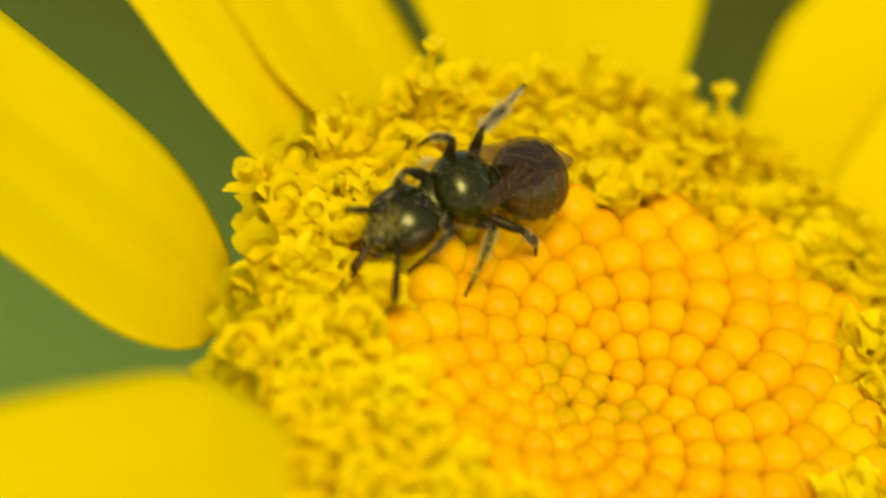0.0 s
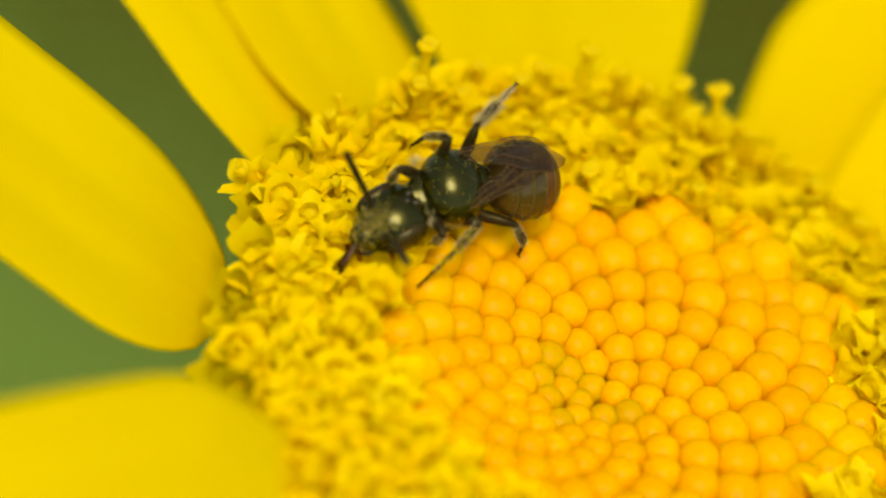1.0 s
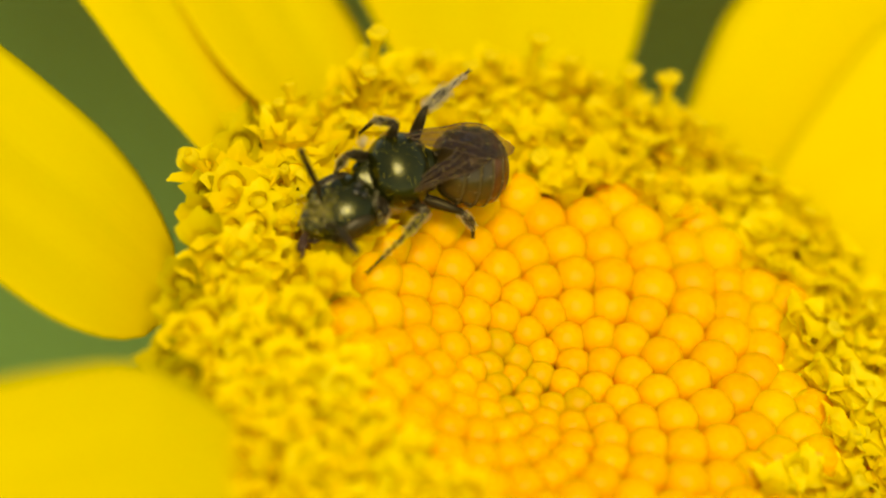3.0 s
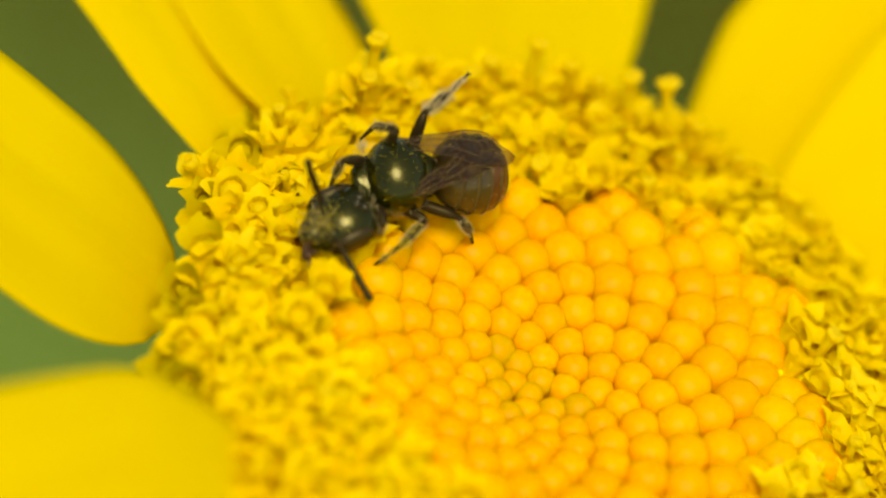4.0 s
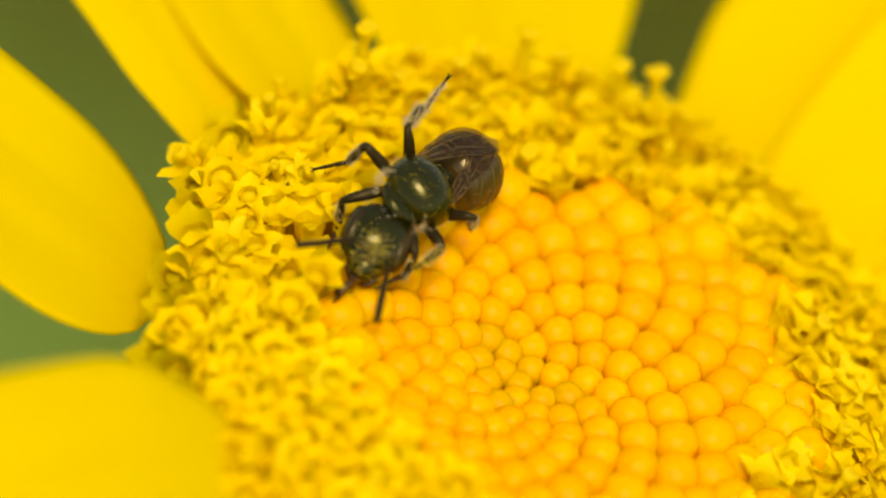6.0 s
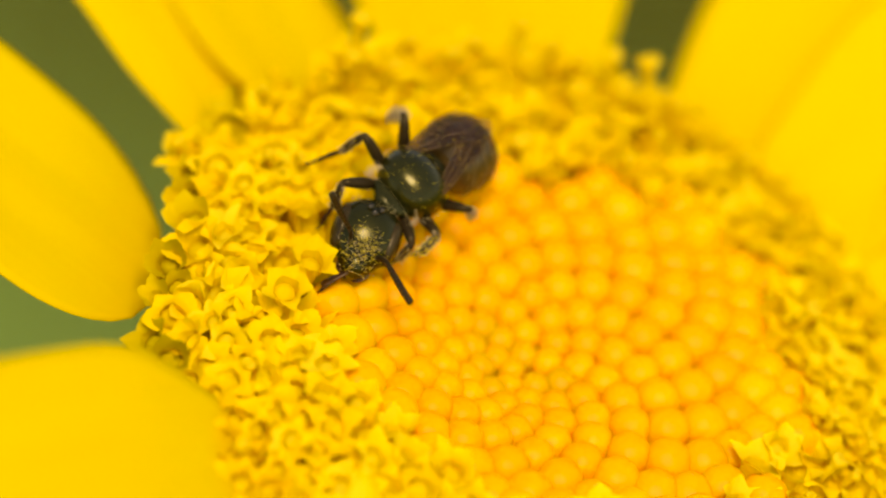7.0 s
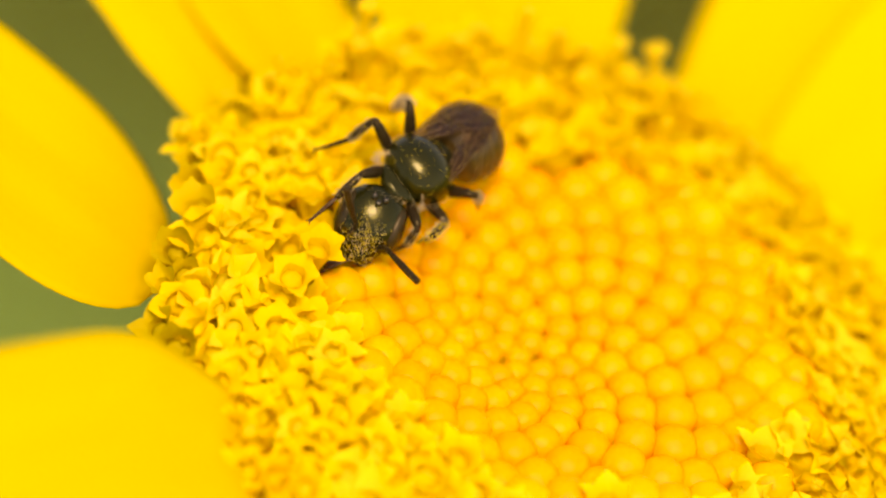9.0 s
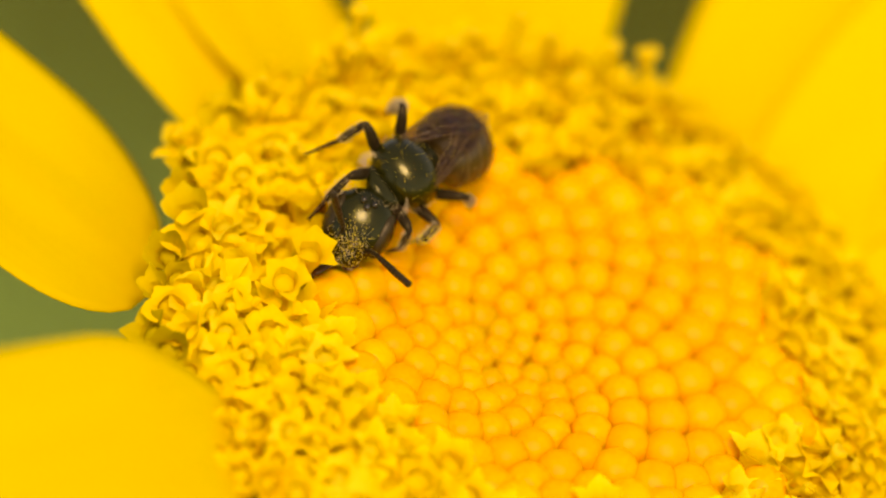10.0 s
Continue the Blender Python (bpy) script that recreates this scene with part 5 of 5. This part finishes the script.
    walk(bee_parts["LF"], [
        (0, key(0.500, 0.460, -0.380, 0.6851, 0.3868, -0.1681, 0.5939)),
        (1, key(0.500, 0.460, -0.380, 0.6506, 0.3645, -0.1117, 0.6568)),
        (2.5, key(0.500, 0.460, -0.380, 0.6351, 0.4099, -0.1522, 0.6368)),
        (4, key(0.500, 0.460, -0.380, 0.6496, 0.3462, -0.0914, 0.6707)),
        (4.2, key(0.500, 0.460, -0.380, 0.6599, 0.2821, -0.0320, 0.6957)),
        (4.4, key(0.500, 0.460, -0.380, 0.6316, 0.2349, 0.0182, 0.7386)),
        (4.6, key(0.500, 0.460, -0.380, 0.7153, 0.2783, -0.0532, 0.6388)),
        (4.8, key(0.500, 0.460, -0.380, 0.6396, 0.3485, -0.0883, 0.6795)),
        (5, key(0.500, 0.460, -0.380, 0.8233, 0.2535, -0.1130, 0.4952)),
        (5.2, key(0.500, 0.460, -0.380, 0.8648, 0.1723, -0.0118, 0.4715)),
        (5.5, key(0.500, 0.460, -0.380, 0.7311, -0.0071, 0.2652, 0.6286)),
        (5.7, key(0.500, 0.460, -0.380, 0.8299, 0.0445, 0.2123, 0.5140)),
        (6.8, key(0.500, 0.460, -0.380, 0.8820, 0.1718, -0.0330, 0.4376)),
        (7.5, key(0.500, 0.460, -0.380, 0.8666, 0.1815, -0.0315, 0.4638)),
        (9, key(0.500, 0.460, -0.380, 0.8830, 0.1858, -0.0661, 0.4259)),
        (10, key(0.500, 0.460, -0.380, 0.8226, 0.2239, -0.0579, 0.5195)),
    ])
    walk(bee_parts["LF_tibia"], [
        (0, key(1.000, 0.000, 0.000, 0.5584, 0.0093, 0.6164, -0.5551)),
        (1, key(1.000, 0.000, -0.000, 0.2603, 0.2943, 0.4271, -0.8144)),
        (2.5, key(1.000, 0.000, 0.000, 0.1931, 0.2760, 0.3991, -0.8528)),
        (4, key(1.000, 0.000, 0.000, 0.2581, 0.3335, 0.4083, -0.8096)),
        (4.2, key(1.000, -0.000, 0.000, 0.2550, 0.3835, 0.2985, -0.8360)),
        (4.4, key(1.000, 0.000, -0.000, 0.3108, 0.4516, 0.3261, -0.7702)),
        (4.5, key(1.000, 0.000, 0.000, 0.5000, 0.2995, 0.6148, -0.5314)),
        (4.6, key(1.000, 0.000, 0.000, 0.5896, 0.0876, 0.7809, -0.1867)),
        (4.8, key(1.000, 0.000, 0.000, 0.5849, 0.0506, 0.7955, -0.1500)),
        (4.9, key(1.000, -0.000, 0.000, 0.5533, -0.0879, 0.8054, 0.1938)),
        (5, key(1.000, -0.000, 0.000, 0.4450, -0.2143, 0.7037, 0.5107)),
        (5.2, key(1.000, 0.000, 0.000, 0.6240, -0.0628, 0.7714, 0.1079)),
        (5.5, key(1.000, 0.000, 0.000, 0.8134, -0.2964, 0.4242, 0.2657)),
        (5.7, key(1.000, -0.000, -0.000, 0.7848, -0.1388, 0.5893, 0.1326)),
        (6.25, key(1.000, 0.000, -0.000, 0.7130, 0.0576, 0.6739, -0.1850)),
        (6.8, key(1.000, 0.000, 0.000, 0.5329, 0.2453, 0.6562, -0.4745)),
        (7.5, key(1.000, 0.000, 0.000, 0.5819, 0.0128, 0.8129, -0.0213)),
        (9, key(1.000, 0.000, 0.000, 0.5810, 0.0963, 0.7826, -0.2015)),
        (10, key(1.000, 0.000, -0.000, 0.5915, 0.0561, 0.7961, -0.1147)),
    ])
    walk(bee_parts["LF_tarsus"], [
        (0, key(0.699, -0.487, -0.559, 0.5054, 0.0334, 0.6016, -0.6177)),
        (1, key(0.447, -0.138, -0.561, 0.2387, 0.2428, 0.3309, -0.8801)),
        (2.5, key(0.382, -0.087, -0.500, 0.1865, 0.2116, 0.3154, -0.9061)),
        (4, key(0.485, -0.116, -0.601, 0.2479, 0.2759, 0.3283, -0.8687)),
        (4.2, key(0.539, -0.158, -0.635, 0.2202, 0.3533, 0.2341, -0.8786)),
        (4.4, key(0.681, -0.147, -0.719, 0.0318, 0.4847, 0.0318, -0.8735)),
        (4.5, key(0.725, -0.107, -0.741, 0.5410, 0.2065, 0.1155, -0.8070)),
        (4.6, key(0.769, -0.067, -0.763, 0.8619, -0.1436, 0.1590, -0.4596)),
        (4.7, key(0.760, -0.071, -0.760, 0.6496, 0.0623, 0.3248, -0.6846)),
        (4.8, key(0.752, -0.076, -0.757, 0.3297, 0.2578, 0.4368, -0.7963)),
        (5, key(0.590, 0.122, -0.676, 0.1021, 0.3880, 0.1649, -0.9010)),
        (5.07, key(0.670, 0.092, -0.711, 0.4550, 0.3081, 0.3096, -0.7760)),
        (5.13, key(0.750, 0.061, -0.746, 0.7317, 0.1765, 0.4024, -0.5211)),
        (5.2, key(0.829, 0.030, -0.781, 0.8858, 0.0154, 0.4279, -0.1788)),
        (5.35, key(1.114, 0.087, -0.730, 0.9389, -0.0181, 0.0127, -0.3434)),
        (5.5, key(1.399, 0.145, -0.678, 0.8011, -0.0479, -0.4050, -0.4381)),
        (5.7, key(1.216, 0.036, -0.769, 0.9060, -0.0372, -0.2553, -0.3355)),
        (6.25, key(0.983, -0.056, -0.758, 0.6826, 0.2127, 0.0130, -0.6990)),
        (6.8, key(0.751, -0.147, -0.746, 0.2431, 0.3954, 0.2772, -0.8413)),
        (7.5, key(0.742, -0.003, -0.757, 0.1314, 0.4379, 0.1567, -0.8755)),
        (9, key(0.755, -0.067, -0.759, 0.1291, 0.4024, 0.1663, -0.8909)),
        (10, key(0.765, -0.037, -0.764, 0.1692, 0.3719, 0.2016, -0.8902)),
    ])
    walk(bee_parts["LM"], [
        (0, key(0.020, 0.580, -0.400, 0.3431, 0.3669, -0.0223, 0.8644)),
        (1, key(0.020, 0.580, -0.400, 0.3327, 0.4329, -0.0472, 0.8365)),
        (2.5, key(0.020, 0.580, -0.400, 0.3145, 0.3858, -0.0258, 0.8669)),
        (4, key(0.020, 0.580, -0.400, 0.3464, 0.2836, 0.0102, 0.8941)),
        (4.2, key(0.020, 0.580, -0.400, 0.3324, 0.3019, 0.0036, 0.8935)),
        (4.4, key(0.020, 0.580, -0.400, 0.4459, 0.2569, 0.0203, 0.8572)),
        (4.6, key(0.020, 0.580, -0.400, 0.5299, 0.3326, -0.0354, 0.7793)),
        (4.8, key(0.020, 0.580, -0.400, 0.5326, 0.3250, -0.0308, 0.7808)),
        (5, key(0.020, 0.580, -0.400, 0.7853, 0.2587, -0.0772, 0.5572)),
        (5.2, key(0.020, 0.580, -0.400, 0.8255, 0.1993, -0.0202, 0.5276)),
        (5.5, key(0.020, 0.580, -0.400, 0.6876, 0.1864, 0.0526, 0.6998)),
        (5.7, key(0.020, 0.580, -0.400, 0.7701, 0.1907, 0.0254, 0.6083)),
        (6.8, key(0.020, 0.580, -0.400, 0.7884, 0.2437, -0.0572, 0.5620)),
        (7.5, key(0.020, 0.580, -0.400, 0.7448, 0.2638, -0.0531, 0.6106)),
        (9, key(0.020, 0.580, -0.400, 0.7556, 0.2485, -0.0403, 0.6048)),
        (10, key(0.020, 0.580, -0.400, 0.6630, 0.2321, 0.0142, 0.7116)),
    ])
    walk(bee_parts["LM_tibia"], [
        (0, key(0.950, 0.000, -0.000, 0.7493, -0.2500, 0.0582, -0.6105)),
        (1, key(0.950, 0.000, 0.000, 0.6300, -0.3346, 0.1072, -0.6926)),
        (2.5, key(0.950, 0.000, -0.000, 0.6370, -0.3585, 0.0108, -0.6824)),
        (4, key(0.950, 0.000, -0.000, 0.6787, -0.2455, -0.0434, -0.6908)),
        (4.2, key(0.950, 0.000, 0.000, 0.6767, -0.2417, -0.0132, -0.6953)),
        (4.4, key(0.950, -0.000, 0.000, 0.6895, -0.1028, 0.0709, -0.7134)),
        (4.6, key(0.950, -0.000, 0.000, 0.7221, -0.2742, 0.0445, -0.6335)),
        (4.8, key(0.950, 0.000, 0.000, 0.7075, -0.3087, 0.0001, -0.6357)),
        (5, key(0.950, 0.000, -0.000, 0.9040, -0.2204, -0.0081, -0.3663)),
        (5.2, key(0.950, -0.000, 0.000, 0.9145, -0.1873, -0.1052, -0.3428)),
        (5.5, key(0.950, -0.000, 0.000, 0.8232, -0.2017, -0.1637, -0.5049)),
        (5.7, key(0.950, -0.000, 0.000, 0.8347, -0.1827, -0.0579, -0.5163)),
        (6.8, key(0.950, 0.000, -0.000, 0.8418, -0.2412, 0.0152, -0.4827)),
        (7.5, key(0.950, 0.000, 0.000, 0.8226, -0.2800, -0.0302, -0.4939)),
        (9, key(0.950, -0.000, 0.000, 0.8180, -0.2734, -0.0439, -0.5042)),
        (10, key(0.950, -0.000, 0.000, 0.7420, -0.2787, -0.1049, -0.6007)),
    ])
    walk(bee_parts["LM_tarsus"], [
        (0, key(1.186, -0.897, 0.207, -0.4913, -0.2150, -0.4708, 0.7005)),
        (1, key(0.967, -0.897, 0.312, -0.4546, 0.0512, -0.2836, 0.8428)),
        (2.5, key(1.015, -0.833, 0.452, -0.5299, 0.1076, -0.2052, 0.8158)),
        (4, key(0.990, -0.871, 0.378, -0.4258, -0.1941, -0.2334, 0.8524)),
        (4.2, key(0.981, -0.888, 0.336, -0.3987, -0.1702, -0.2217, 0.8735)),
        (4.4, key(0.923, -0.948, 0.046, -0.6236, 0.2151, 0.0207, 0.7513)),
        (4.5, key(1.028, -0.920, 0.158, -0.5147, -0.0377, -0.1788, 0.8377)),
        (4.6, key(1.134, -0.892, 0.269, -0.3425, -0.2859, -0.3563, 0.8210)),
        (4.8, key(1.132, -0.855, 0.373, -0.2187, -0.3734, -0.2538, 0.8651)),
        (5, key(1.645, -0.626, 0.167, 0.1310, -0.3589, 0.1681, 0.9087)),
        (5.2, key(1.656, -0.558, 0.305, 0.0222, -0.4108, 0.0233, 0.9112)),
        (5.5, key(1.365, -0.727, 0.450, 0.1651, -0.4703, 0.1352, 0.8563)),
        (5.7, key(1.387, -0.799, 0.271, 0.1200, -0.4827, 0.1193, 0.8593)),
        (6.8, key(1.457, -0.779, 0.197, 0.1462, -0.3678, 0.1729, 0.9019)),
        (7.5, key(1.435, -0.756, 0.310, 0.1346, -0.3709, 0.1589, 0.9050)),
        (9, key(1.413, -0.761, 0.330, 0.1955, -0.3933, 0.2311, 0.8682)),
        (10, key(1.194, -0.791, 0.466, 0.2655, -0.4314, 0.2612, 0.8217)),
    ])
    walk(bee_parts["LH"], [
        (0, key(-0.450, 0.520, -0.380, 0.3073, 0.1584, 0.0525, 0.9369)),
        (1, key(-0.450, 0.520, -0.380, 0.2400, 0.1573, 0.0421, 0.9570)),
        (2.5, key(-0.450, 0.520, -0.380, 0.2391, 0.1421, 0.0459, 0.9594)),
        (4, key(-0.450, 0.520, -0.380, 0.2232, 0.1206, 0.0482, 0.9661)),
        (4.2, key(-0.450, 0.520, -0.380, 0.2041, 0.1335, 0.0413, 0.9689)),
        (4.4, key(-0.450, 0.520, -0.380, 0.2310, 0.2107, 0.0275, 0.9495)),
        (4.6, key(-0.450, 0.520, -0.380, 0.2575, 0.2399, 0.0221, 0.9358)),
        (4.8, key(-0.450, 0.520, -0.380, 0.2840, 0.2247, 0.0285, 0.9317)),
        (5, key(-0.450, 0.520, -0.380, 0.5591, 0.4350, -0.1268, 0.6944)),
        (5.2, key(-0.450, 0.520, -0.380, 0.5455, 0.4442, -0.1273, 0.6992)),
        (5.5, key(-0.450, 0.520, -0.380, 0.5019, 0.4167, -0.0855, 0.7531)),
        (5.7, key(-0.450, 0.520, -0.380, 0.5205, 0.4791, -0.1434, 0.6921)),
        (6.8, key(-0.450, 0.520, -0.380, 0.5547, 0.4171, -0.1087, 0.7117)),
        (7.5, key(-0.450, 0.520, -0.380, 0.5519, 0.4295, -0.1179, 0.7050)),
        (9, key(-0.450, 0.520, -0.380, 0.5397, 0.4352, -0.1164, 0.7112)),
        (10, key(-0.450, 0.520, -0.380, 0.4498, 0.3992, -0.0578, 0.7968)),
    ])
    walk(bee_parts["LH_tibia"], [
        (0, key(1.200, -0.000, 0.000, 0.8826, -0.0225, 0.4677, 0.0424)),
        (1, key(1.200, 0.000, 0.000, 0.8461, 0.1352, 0.4532, -0.2460)),
        (2.5, key(1.200, -0.000, 0.000, 0.8821, 0.0401, 0.4642, -0.0690)),
        (4, key(1.200, -0.000, 0.000, 0.8683, 0.0570, 0.4855, -0.0836)),
        (4.2, key(1.200, -0.000, 0.000, 0.8663, 0.0563, 0.4888, -0.0865)),
        (4.4, key(1.200, 0.000, 0.000, 0.8730, 0.0421, 0.4754, -0.1000)),
        (4.6, key(1.200, 0.000, -0.000, 0.8008, 0.0581, 0.5847, -0.1156)),
        (4.8, key(1.200, 0.000, -0.000, 0.7965, -0.0027, 0.6046, 0.0048)),
        (5, key(1.200, -0.000, -0.000, 0.5188, -0.0753, 0.7385, 0.4240)),
        (5.2, key(1.200, 0.000, 0.000, 0.4543, -0.1108, 0.7212, 0.5111)),
        (5.5, key(1.200, 0.000, 0.000, 0.5633, -0.0842, 0.7571, 0.3200)),
        (5.7, key(1.200, -0.000, -0.000, 0.4373, -0.0832, 0.7501, 0.4891)),
        (6.8, key(1.200, -0.000, 0.000, 0.5251, -0.0979, 0.7151, 0.4509)),
        (7.5, key(1.200, 0.000, 0.000, 0.5509, -0.0652, 0.6906, 0.4640)),
        (9, key(1.200, 0.000, -0.000, 0.5396, -0.0699, 0.6897, 0.4778)),
        (10, key(1.200, -0.000, 0.000, 0.6194, -0.0917, 0.6896, 0.3640)),
    ])
    walk(bee_parts["LH_tarsus"], [
        (0, key(1.591, 0.038, -0.579, 0.7430, 0.1844, 0.6021, -0.2268)),
        (0.5, key(1.559, -0.084, -0.581, 0.6189, 0.3803, 0.4922, -0.4797)),
        (1, key(1.528, -0.206, -0.583, 0.4144, 0.5268, 0.3185, -0.6703)),
        (2.5, key(1.592, -0.059, -0.577, 0.5321, 0.4800, 0.4215, -0.5557)),
        (4, key(1.560, -0.063, -0.597, 0.7700, 0.1934, 0.5671, -0.2191)),
        (4.2, key(1.555, -0.066, -0.600, 0.7631, 0.1940, 0.5731, -0.2270)),
        (4.4, key(1.570, -0.094, -0.587, 0.6970, 0.2568, 0.4920, -0.4541)),
        (4.6, key(1.403, -0.082, -0.665, 0.7536, 0.1310, 0.5995, -0.2359)),
        (4.8, key(1.388, 0.003, -0.674, 0.7860, 0.0277, 0.6158, -0.0474)),
        (5, key(0.885, 0.230, -0.581, 0.5646, -0.0487, 0.7537, 0.3329)),
        (5.2, key(0.806, 0.213, -0.538, 0.5403, -0.0563, 0.7636, 0.3491)),
        (5.5, key(0.954, 0.163, -0.635, 0.5503, -0.0993, 0.7362, 0.3812)),
        (5.7, key(0.777, 0.212, -0.516, 0.4759, -0.0559, 0.7154, 0.5084)),
        (6.8, key(0.899, 0.234, -0.588, 0.4136, -0.1796, 0.7012, 0.5523)),
        (7.5, key(0.931, 0.295, -0.575, 0.4010, -0.1706, 0.7076, 0.5563)),
        (9, key(0.914, 0.293, -0.568, 0.4690, -0.0929, 0.8215, 0.3108)),
        (10, key(1.049, 0.227, -0.645, 0.5292, -0.1317, 0.7689, 0.3337)),
    ])


motions()
